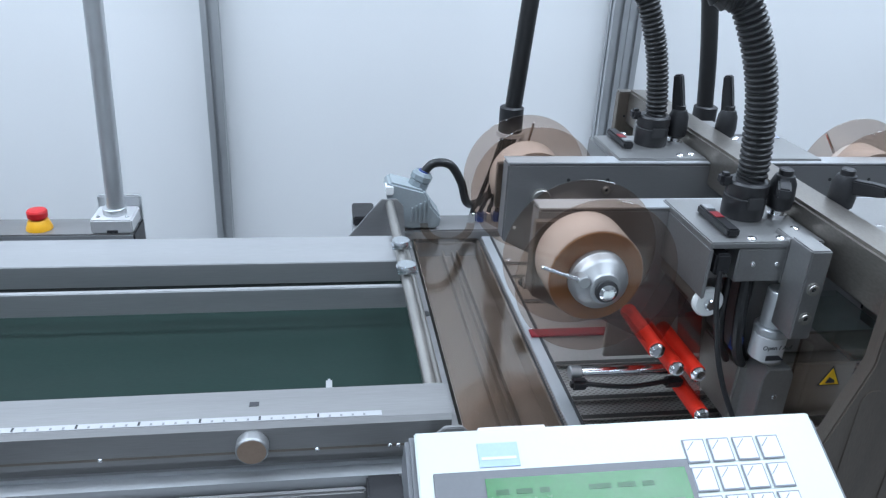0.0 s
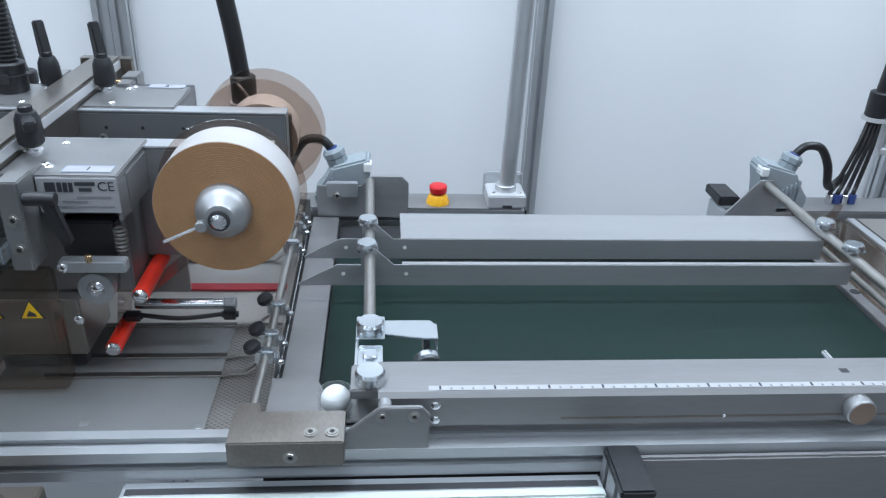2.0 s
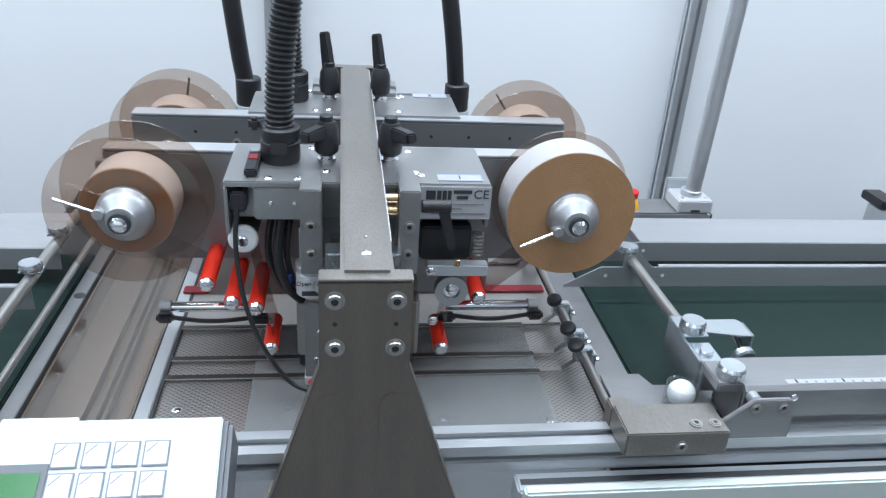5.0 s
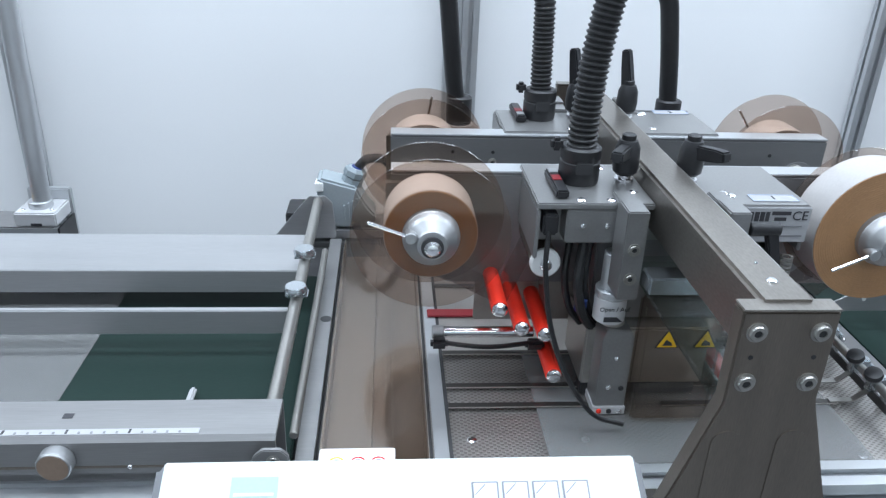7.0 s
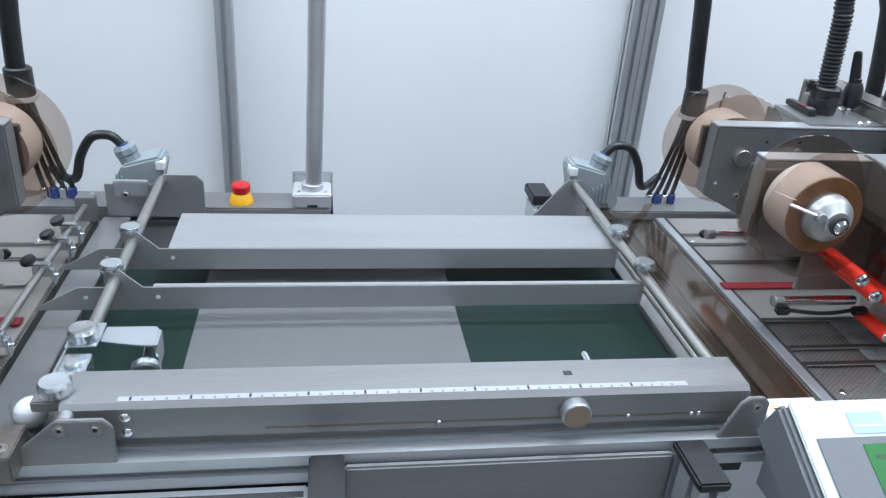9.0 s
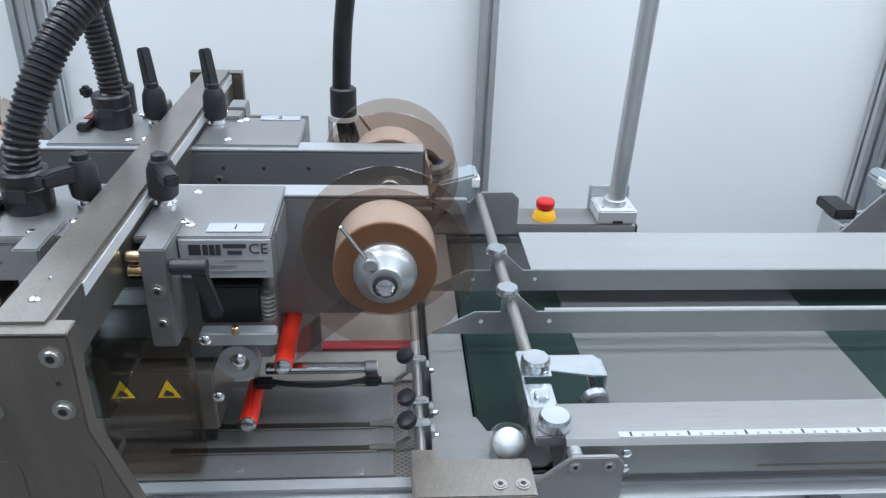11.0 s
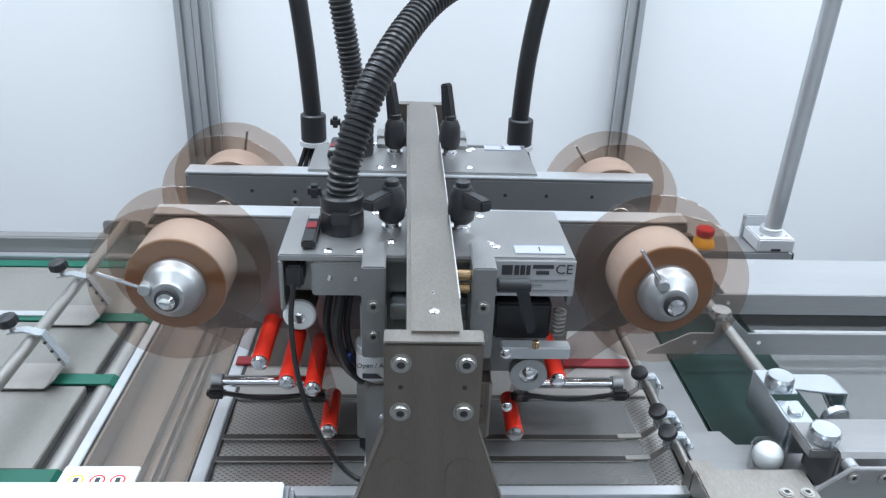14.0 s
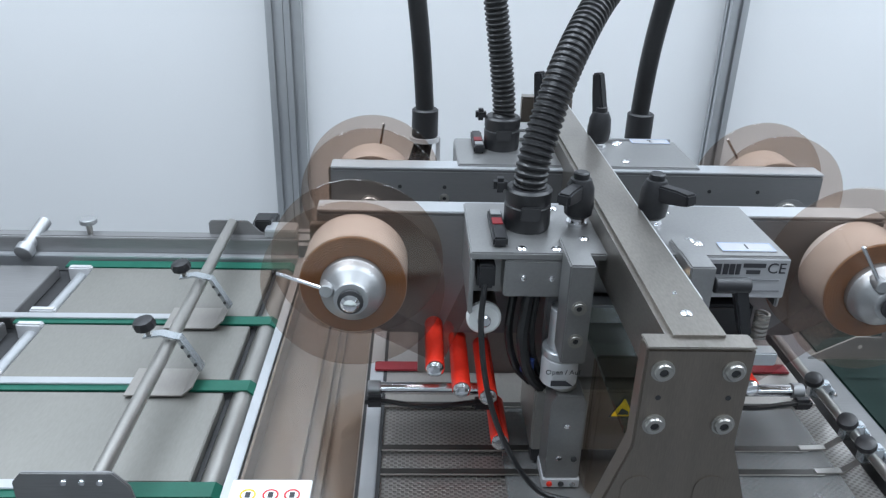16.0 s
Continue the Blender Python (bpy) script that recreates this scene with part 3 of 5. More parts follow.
        own_bm = prism([(C + 0.069, 1.0935), (C + 0.080, 1.0935), (C + 0.091, 1.050), (C + 0.083, 1.047)], "y", *sorted((Y(0.763), Y(0.772))), 0.0012)
        part("latch_arm", own_bm, "black", t)
    # red rollers with bright end screws
    for x, z, y1 in ((-0.146, 0.986, 0.90), (-0.123, 0.965, 0.90), (-0.100, 0.958, 0.90), (-0.087, 0.910, 0.87), (0.125, 0.969, 0.90), (0.090, 0.907, 0.87)):
        r = part("red_roller", cyl((C + x, Y(0.812), z), (C + x, Y(y1), z), 0.0082, 20, 0.001), "red", t, "red silicone roller")
        part("end_screw", lathe((C + x, Y(0.8122), z), f, [(0.0075, 0), (0.0075, 0.002), (0.0055, 0.0045), (0.002, 0.0055), (0, 0.005)], 20), "chrome", r)
    film(t, (-0.205, 1.018), (-0.153, 0.990), *sorted((Y(0.822), Y(0.872))))
    film(t, (-0.139, 0.988), (-0.119, 1.038), *sorted((Y(0.822), Y(0.872))))
    film(t, (-0.105, 1.028), (-0.095, 0.962), *sorted((Y(0.822), Y(0.872))))
    film(t, (-0.094, 0.958), (-0.083, 0.910), *sorted((Y(0.822), Y(0.872))))
    film(t, (0.196, 1.020), (0.134, 0.967), *sorted((Y(0.822), Y(0.872))))
    film(t, (0.104, 0.990), (0.091, 0.908), *sorted((Y(0.822), Y(0.872))))
    g = part("guide_roller", cyl((C - 0.108, Y(0.806), 1.037), (C - 0.108, Y(0.814), 1.037), 0.0142, 32, 0.002), "white", t, "white plastic guide roller")
    part("axle", lathe((C - 0.108, Y(0.8058), 1.037), f, [(0.0055, 0), (0.0055, 0.003), (0.004, 0.004), (0, 0.004)], 16), "chrome", g)
    part("roller_body", cyl((C - 0.108, Y(0.8142), 1.037), (C - 0.108, Y(0.893), 1.037), 0.0125, 24), "stand", t)
    # pressure wheel on its bar
    part("wheel_bar", B(0.066, 0.126, 0.783, 0.796, 1.010, 1.022), "alu", t)
    part("wheel_post", cyl((C + 0.095, Y(0.7815), 1.0225), (C + 0.095, Y(0.7815), 1.030), 0.003, 12), "brass", t)
    wh = part("pressure_wheel", ring((C + 0.093, Y(0.80), 0.989), f, 0.0085, 0.0165, 0.010, 36), "hub", t, "turned aluminium wheel")
    part("bearing", lathe((C + 0.093, Y(0.80), 0.989), f, [(0.0084, 0), (0.0084, 0.007), (0.005, 0.007), (0.005, 0.010), (0.003, 0.011), (0, 0.011)], 24), "chrome", wh)
    for k in range(6):
        part("spring_coil", ring((C + 0.118, Y(0.806), 1.0235 + 0.004 * k), (0, 0, 1), 0.0042, 0.0062, 0.0022, 18), "rod", t)
    part("wheel_carrier", B(0.062, 0.112, 0.81, 0.829, 1.014, 1.05, 0.002), "black", t)
    for x, z in ((0.070, 1.016), (0.075, 0.960)):
        dome_screw(t, (C + x, Y(0.7828), z), f, 0.005)
    # air cylinders with black fittings
    for x0, x1, y in ((-0.200, -0.100, 0.866), (0.100, 0.199, 0.866)):
        c = part("air_cylinder", cyl((C + x0, Y(y), 0.928), (C + x1, Y(y), 0.928), 0.0058, 18), "chrome", t, "small bright air cylinder")
        e = x0 if x0 < 0 else x1
        o = x1 if x0 < 0 else x0
        part("end_cap", cyl((C + e - 0.006, Y(y), 0.928), (C + e + 0.006, Y(y), 0.928), 0.0072, 18), "hub", c)
        part("air_fitting", B(e - 0.008, e + 0.010, y - 0.018, y - 0.007, 0.917, 0.928, 0.003), "black", t, "black elbow fitting")
        part("air_fitting", B(o - 0.010, o + 0.010, y - 0.018, y - 0.007, 0.915, 0.926, 0.003), "black", t, "black elbow fitting")
        part("air_hose", tube([(C + e, Y(y - 0.013), 0.924), (C + (e + o) / 2, Y(y - 0.018), 0.921), (C + o, Y(y - 0.013), 0.923)], 0.0025, 8), "rubber", t)
    # nozzle block with a printed collar
    part("nozzle_block", prism([(C - 0.051, 0.884), (C - 0.021, 0.884), (C - 0.021, 0.970), (C - 0.025, 0.978), (C - 0.047, 0.978), (C - 0.051, 0.970)], "y", *sorted((Y(0.785), Y(0.815))), 0.001), "housing", t, "grey metal nozzle block")
    part("nozzle_foot", B(-0.052, -0.020, 0.7835, 0.815, 0.8835, 0.893, 0.0008), "plate", t)
    for x, z, mat in ((-0.046, 0.888, "red"), (-0.036, 0.888, "socket"), (-0.026, 0.888, "chrome"), (-0.040, 0.915, "chrome"), (-0.027, 0.914, "socket"), (-0.036, 0.948, "chrome")):
        part("port", lathe((C + x, Y(0.7835 if z < 0.9 else 0.7848), z), f, [(0.0026, 0), (0.0026, 0.001), (0.0015, 0.0018), (0, 0.0018)], 12), mat, t)
    part("turn_collar", cyl((C - 0.044, Y(0.802), 0.983), (C - 0.044, Y(0.802), 1.008), 0.0152, 28), "plate", t, "white printed collar")
    part("collar_rim", cyl((C - 0.044, Y(0.802), 1.0085), (C - 0.044, Y(0.802), 1.016), 0.0157, 28), "alu", t)
    part("collar_neck", cyl((C - 0.044, Y(0.802), 1.016), (C - 0.044, Y(0.802), 1.052), 0.0115, 24), "alu", t)
    part("collar_base", cyl((C - 0.040, Y(0.802), 0.9782), (C - 0.040, Y(0.802), 0.9828), 0.012, 24), "rod", t)
    if front > 0:
        arrow = prism([(C - 0.053, 0.987), (C - 0.035, 0.987), (C - 0.041, 0.992), (C - 0.053, 0.992)], "y", Y(0.7862), Y(0.7868))
        part("arrow", arrow, "ink", t)
        part("collar_print", lettering("Open / Auf", 0.0062, Matrix.Translation((C - 0.044, Y(0.7866), 1.000)) @ Matrix.Rotation(radians(90), 4, "X")), "ink", t)
    # smoked guard with warning signs
    part("guard", B(-0.018, 0.057, 0.7710, 0.797, 0.886, 1.012, 0.003), "guard", t, "smoked brown acrylic guard")
    if front > 0:
        for sx in (0.040, 0.004):
            y = Y(0.7710)
            tri = prism([(C + sx - 0.0115, 0.969), (C + sx + 0.0115, 0.969), (C + sx, 0.990)], "y", y - 0.0013, y - 0.0005, 0.0002)
            s = part("warning_sign", tri, "ink", t, "yellow warning triangle")
            part("sign_face", prism([(C + sx - 0.0093, 0.9705), (C + sx + 0.0093, 0.9705), (C + sx, 0.9875)], "y", y - 0.0019, y - 0.0012), "yellow", s)
            part("symbol", prism([(C + sx - 0.0045, 0.9725), (C + sx + 0.0045, 0.9725), (C + sx + 0.0035, 0.9755), (C + sx - 0.0015, 0.9785)], "y", y - 0.0025, y - 0.0018), "ink", s)
    # plug and cable
    part("plug", B(-0.116, -0.102, 0.796, 0.82, 1.070, 1.090, 0.002), "black", t, "black cable plug")
    part("cable", tube([(C - 0.110, Y(0.797), 1.074), (C - 0.112, Y(0.786), 1.04), (C - 0.105, Y(0.772), 0.99), (C - 0.088, Y(0.760), 0.945), (C - 0.062, Y(0.754), 0.908), (C - 0.03, Y(0.758), 0.892)], 0.0024, 8), "rubber", t, "thin black cable")
    for k, (x, dy, r) in enumerate(((-0.072, 0.0, 0.005), (-0.082, 0.012, 0.0035), (-0.064, 0.006, 0.003))):
        part("inner_hose", tube([(C + x, Y(0.815 + dy), 1.056), (C + x - 0.004, Y(0.806 + dy), 1.02), (C + x + 0.004, Y(0.81 + dy), 0.985), (C + x + 0.02, Y(0.82 + dy), 0.96)], r, 10), "rubber", t, "black inner hose")
    part("fitting", cyl((C - 0.069, Y(0.812), 0.985), (C - 0.069, Y(0.812), 0.998), 0.006, 16), "bluefit", t, "blue hose fitting")
    # top details
    la = part("slide_latch", B(-0.104, -0.0925, 0.808, 0.868, 1.1003, 1.108, 0.0015), "black", t, "black slide latch")
    part("red_window", B(-0.1025, -0.094, 0.835, 0.848, 1.1078, 1.1088, 0.0004), "redband", la)
    part("metal_clip", B(-0.1025, -0.094, 0.853, 0.864, 1.1078, 1.1095, 0.0004), "hub", la)
    for x, y in ((-0.082, 0.806), (-0.055, 0.806), (-0.03, 0.826), (-0.03, 0.886), (-0.045, 0.89), (0.055, 0.826), (0.052, 0.886), (0.06, 0.82)):
        dome_screw(t, (C + x, Y(y), 1.10), (0, 0, 1), 0.0042)
    part("number_plate", B(0.075, 0.118, 0.806, 0.822, 1.1002, 1.1008, 0), "nameplate", t, "pale label")
    fr = [(0.0755, 0.1175, 0.8065, 0.807), (0.0755, 0.1175, 0.821, 0.8215), (0.0755, 0.076, 0.8065, 0.8215), (0.117, 0.1175, 0.8065, 0.8215)]
    bm = None
    for x0, x1, y0, y1 in fr:
        a, c = sorted((Y(y0), Y(y1)))
        bm = box(C + x0, C + x1, a, c, 1.1007, 1.101, 0, bm)
    part("label_frame", bm, "blue", t)
    part("label_number", lettering("1" if front > 0 else "2", 0.011, Matrix.Translation((C + 0.0965, Y(0.814), 1.1010))), "ink", t)
    if front > 0:
        up = Matrix.Rotation(radians(90), 4, "X")
        part("print", lettering("CE", 0.0125, Matrix.Translation((C + 0.1155, Y(0.7960), 1.0905)) @ up), "ink", lab)
        for x0, x1, z0, z1, mat in ((0.063, 0.072, 1.0855, 1.0945, "ink"), (0.0735, 0.0775, 1.0855, 1.0945, "ink"), (0.0785, 0.0825, 1.0855, 1.0945, "ink"), (0.0835, 0.087, 1.0855, 1.0945, "ink"), (0.089, 0.1065, 1.0915, 1.0950, "ink"), (0.092, 0.103, 1.0860, 1.0893, "ink"), (0.089, 0.119, 1.0800, 1.0815, "greyink"), (0.076, 0.098, 1.0755, 1.0770, "greyink"), (0.068, 0.121, 1.0705, 1.0720, "greyink")):
            part("print_bar", box(C + x0, C + x1, Y(0.7957), Y(0.7961), z0, z1, 0), mat, lab)
    return t


CLAMPS = {0: (0.814, 0.847, 0.908, 1.063, 1.119, 1.151), -PITCH: (0.762, 0.794, 0.860, 1.007, 1.076, 1.117)}
CLAMPS[PITCH] = CLAMPS[-PITCH]
work_table(C, CLAMPS[0], 0.983)
work_table(C - PITCH, CLAMPS[-PITCH], 0.917)
work_table(C + PITCH, CLAMPS[PITCH], 0.916)
trough()
bridge()
applicator(1)
applicator(-1)
for px, py, arm in ((-0.030, 0.871, (-0.02, -0.034, 0.004)), (0.032, 0.871, (0.018, -0.036, 0.006)), (-0.030, 1.087, (-0.006, 0.006, 0.05)), (0.032, 1.087, (-0.006, 0.006, 0.05))):
    lever((C + px, py, 1.10), arm, "black plastic clamping lever on a steel foot")
for hx, fr, cr in ((-0.213, 1, 160), (-0.210, -1, 80), (0.217, -1, 125)):
    reel(hx, fr, cr, 0.043)


def right_rod(shift, clamps):
    """The thin rod with six clamps and fingers at the table's end, in its front block."""
    x = -0.557 + shift
    t = thing("guide_rod_stand", (x, 0.70, TOP), "thin steel rod with black-knobbed finger clamps in a steel block", "guide rod", "guide rods")
    part("rod", cyl((x, 0.686, 0.905), (x, 1.235, 0.905), 0.0045, 16), "rod", t)
    part("block", box(x - 0.009, x + 0.087, 0.652, 0.694, 0.9055, 0.931, 0.0012), "arm", t, "grey steel block")
    part("block_step", box(x - 0.009, x + 0.011, 0.6942, 0.712, 0.881, 0.926, 0.0012), "arm", t)
    for sx in (0.059, 0.077):
        socket_screw(t, (x + sx, 0.664, 0.931), (0, 0, 1), 0.0045, 0.002)
    socket_screw(t, (x + 0.043, 0.652, 0.916), (0, -1, 0), 0.0048, 0.002)
    for y in clamps:
        c = part("clamp", box(x - 0.010, x + 0.010, y - 0.005, y + 0.005, 0.897, 0.914, 0.0015), "zinc", t, "small bright clamp")
        part("clamp_ear", box(x + 0.0101, x + 0.014, y - 0.007, y + 0.004, 0.886, 0.908, 0.001), "zinc", c)
        part("clamp_screw", lathe((x + 0.0141, y - 0.002, 0.899), (1, -0.2, 0.2), [(0.0028, 0), (0.0028, 0.004), (0.0015, 0.005), (0, 0.005)], 10), "chrome", c)
        part("clamp_knob", lathe((x - 0.009, y - 0.005, 0.9142), (-0.35, -0.2, 1), [(0.003, 0), (0.003, 0.003), (0.0082, 0.0035), (0.0092, 0.006), (0.0082, 0.010), (0.004, 0.0115), (0, 0.0115)], 16), "black", c, "black knob")
        part("finger", prism([(x - 0.045, 0.8842), (x - 0.02, 0.8846), (x - 0.006, 0.897), (x - 0.006, 0.8985), (x - 0.021, 0.8862), (x - 0.045, 0.8856)], "y", y - 0.003, y + 0.003), "rod", c, "thin steel finger")
    part("ear_block", box(x - 0.013, x + 0.013, 1.19, 1.204, TOP + 0.002, 0.918, 0.0012), "sheet", t)


for shift, clamps in CLAMPS.items():
    right_rod(shift, clamps)


def rear_frame():
    t = own(thing("rear_rail", (C, 1.25, 0.84), "slotted aluminium profile behind the machine with a black end cap", "rail", "rear rails"))
    part("profile", rail("x", 1.228, 0.8255, 0.06, 0.06, C - 0.395, C + 0.58), "alu", t)
    part("end_cap", box(C - 0.403, C - 0.3952, 1.229, 1.287, 0.826, 0.885, 0.001), "alu", t)
    part("top_cap", box(C - 0.402, C - 0.368, 1.252, 1.312, 0.8858, 0.901, 0.002), "black", t, "black plastic cap")
    part("top_cover", box(C - 0.30, C + 0.575, 1.229, 1.287, 0.8857, 0.888, 0.0006), "sheet", t)
    part("end_plate", box(C + 0.5802, C + 0.583, 1.228, 1.288, 0.826, 0.886, 0.0006), "black", t)


rear_frame()


def switch_unit(x, s, labelled=True):
    """A grey safety switch with its gland and bent cable; s: the side to which the cable leaves."""
    t = thing("safety_switch", (x, 1.24, 0.888), "grey cast safety switch with a black cable, on a sheet bracket", "switch", "safety switches")
    body = prism([(x - 0.030 * s, 0.889), (x + 0.032 * s, 0.889), (x + 0.036 * s, 0.905), (x + 0.022 * s, 0.922), (x + 0.012 * s, 0.942), (x - 0.034 * s, 0.955), (x - 0.040 * s, 0.945), (x - 0.034 * s, 0.92)], "y", 1.232, 1.272, 0.003)
    part("body", body, "cast", t)
    for k in range(5):
        part("rib", box(x - 0.004 * s - 0.001, x - 0.004 * s + 0.001, 1.229, 1.234, 0.9, 0.92 + 0.003 * k, 0.0004, None, Matrix.Translation((0.0055 * s * k, 0, 0))), "cast", t)
    d = Vector((0.35 * s, 0, 0.95)).normalized()
    p = Vector((x + 0.004 * s, 1.252, 0.941))
    g = part("gland", lathe(p, d, [(0.0135, 0), (0.0135, 0.010), (0.0125, 0.0105), (0.0145, 0.012), (0.0145, 0.019), (0.011, 0.023), (0, 0.023)], 8), "gland", t, "grey cable gland")
    part("seal", lathe(p + d * 0.022, d, [(0.0075, 0), (0.0065, 0.003), (0, 0.003)], 16), "bluefit", g)
    q = p + d * 0.02
    part("cable", tube([q, q + Vector((0.014 * s, 0, 0.014)), q + Vector((0.036 * s, 0, 0.012)), q + Vector((0.052 * s, 0.0, -0.012)), q + Vector((0.062 * s, 0.004, -0.042)), q + Vector((0.08 * s, 0.02, -0.05)), q + Vector((0.10 * s, 0.03, -0.04))], 0.0058, 12), "rubber", t, "black cable")
    part("tag", box(x - 0.034 * s - 0.005, x - 0.034 * s + 0.005, 1.2295, 1.248, 0.938, 0.9495, 0.001), "white", t, "white tag")
    t.scale = (1.15, 1.15, 1.15)
    return own2(t)


belt_kept = []


def own2(ob):
    belt_kept.append(ob)
    return ob


switch_unit(-0.500, -1)
switch_unit(0.190, 1)


def conveyor():
    t = own2(thing("belt_conveyor", (-0.17, 0.9, 0.80), "conveyor with a dark green belt in a grey sheet-metal frame", "conveyor", "belt conveyors"))
    part("belt", box(-0.500, 0.162, 0.742, 1.10, 0.868, 0.8785, 0.002), "belt", t, "dark green conveyor belt")
    # Bed coloured near-black to stand for the shade under and beside the belt.
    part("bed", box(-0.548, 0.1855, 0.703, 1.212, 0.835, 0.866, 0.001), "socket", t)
    part("side_strip", prism([(-0.541, 0.735), (-0.503, 0.735), (-0.503, 1.21), (-0.541, 1.21)], "z", 0.8665, TOP + 0.001, 0.0008), "sheet", t)
    part("side_strip", box(0.166, 0.1825, 0.735, 1.21, 0.8665, TOP + 0.001, 0.0008), "sheet", t)
    part("mount_hole", lathe((0.176, 0.985, TOP + 0.001), (0, 0, 1), [(0.0065, 0), (0.0065, 0.0005), (0, 0.0005)], 20), "socket", t)
    part("corner_tray", prism([(-0.546, 0.785), (-0.546, 0.724), (-0.540, 0.716), (-0.52, 0.712), (-0.45, 0.718), (-0.43, 0.735), (-0.43, 0.765), (-0.495, 0.765), (-0.503, 0.785)], "z", 0.8968, 0.899, 0.0006), "sheet", t, "bent grey corner tray")
    part("tray_leg", box(-0.544, -0.512, 0.765, 0.783, TOP + 0.0012, 0.8966, 0.001), "sheet", t)
    part("tray_lip", prism([(-0.540, 0.708), (-0.515, 0.705), (-0.45, 0.712), (-0.45, 0.715), (-0.515, 0.7085), (-0.540, 0.7105)], "z", TOP - 0.004, 0.898), "socket", t)


conveyor()


def front_bar():
    t = own2(thing("scale_bar", (-0.14, 0.70, 0.905), "grey sheet-metal bar with a white millimetre scale", "guide bar", "scale bars"))
    part("bar", prism([(0.681, 0.921), (0.681, 0.951), (0.685, 0.955), (0.730, 0.955), (0.733, 0.952), (0.733, 0.884), (0.730, 0.884), (0.730, 0.950), (0.686, 0.950), (0.684, 0.948), (0.684, 0.921)], "x", -0.442, 0.160), "sheet", t)
    part("end_cap", box(-0.4418, -0.4395, 0.6862, 0.7298, 0.900, 0.9498, 0.0004), "sheet", t)
    part("lower_bar", box(-0.42, 0.150, 0.6865, 0.72, 0.9085, 0.937, 0.001), "sheet", t)
    # Solid dark strip in the gap; the shade is put into its colour.
    part("shadow_gap", box(-0.42, 0.150, 0.688, 0.72, 0.9055, 0.9084, 0), "socket", t)
    part("groove", box(-0.28, 0.145, 0.6805, 0.6812, 0.9265, 0.9285, 0), "stand", t)
    s = part("scale", box(-0.398, 0.100, 0.6862, 0.6928, 0.9551, 0.9555, 0), "nameplate", t, "white scale strip with dark marks")
    for k in range(50):
        x = -0.388 + 0.00965 * k
        if k % 5 == 0:
            part("mark", box(x - 0.0009, x + 0.0009, 0.6872, 0.6920, 0.9555, 0.9558, 0), "ink", s)
        else:
            part("mark", box(x - 0.0008, x + 0.0010, 0.6872, 0.6895, 0.9555, 0.9558, 0), "greyink", s)
    part("arrow_mark", box(-0.012, -0.004, 0.707, 0.713, 0.9551, 0.9554, 0), "ink", t)
    k = part("knob", lathe((-0.008, 0.6815, 0.937), (0, -1, 0), [(0.0125, 0), (0.0135, 0.002), (0.0135, 0.011), (0.0125, 0.0125), (0, 0.0125)], 36), "hub", t, "turned knob with a brown face")
    part("knob_face", lathe((-0.008, 0.6692, 0.937), (0, -1, 0), [(0.0118, 0), (0.0118, 0.0006), (0, 0.0006)], 36), "copper", k)
    for x, z in ((-0.392, 0.943), (-0.392, 0.9275), (-0.13, 0.9275), (0.045, 0.9275), (0.107, 0.9275), (0.114, 0.9275)):
        dome_screw(t, (x, 0.681, z), (0, -1, 0), 0.0045 if x < -0.3 else 0.0022)
    lp = part("end_plate", prism([(-0.475, 0.905), (-0.398, 0.905), (-0.398, 0.945), (-0.405, 0.953), (-0.44, 0.953), (-0.475, 0.922)], "y", 0.6655, 0.670, 0.0008), "sheet", t, "grey sheet plate")
    for x in (-0.438, -0.411):
        socket_screw(t, (x, 0.6655, 0.944), (0, -1, 0), 0.0042, 0.0015)
    part("end_plate", prism([(0.128, 0.905), (0.172, 0.905), (0.172, 0.948), (0.166, 0.954), (0.152, 0.954), (0.145, 0.948)], "y", 0.6655, 0.670, 0.0008), "sheet", t, "grey sheet plate")
    socket_screw(t, (0.160, 0.6655, 0.944), (0, -1, 0), 0.0042, 0.0015)
    part("pivot", cyl((-0.436, 0.6705, 0.947), (-0.436, 0.681, 0.947), 0.006, 16), "hub", t)
    part("white_pin", box(0.053, 0.0595, 0.735, 0.836, 0.887, 0.893, 0.002), "nameplate", t, "white plastic pin")


front_bar()
belt_kept[-1].location += Vector((0, 0.0075, -0.0045))


def thumb_nut(t, p, r=0.0135, h=0.012, label=""):
    prof = [(r * 0.92, 0), (r, 0.0012), (r, h - 0.003), (r * 0.86, h), (r * 0.5, h), (0, h - 0.0006)]
    return part("thumb_nut", lathe(p, (0, 0, 1), prof, 32), "zinc", t, label or "bright zinc-plated thumb nut")


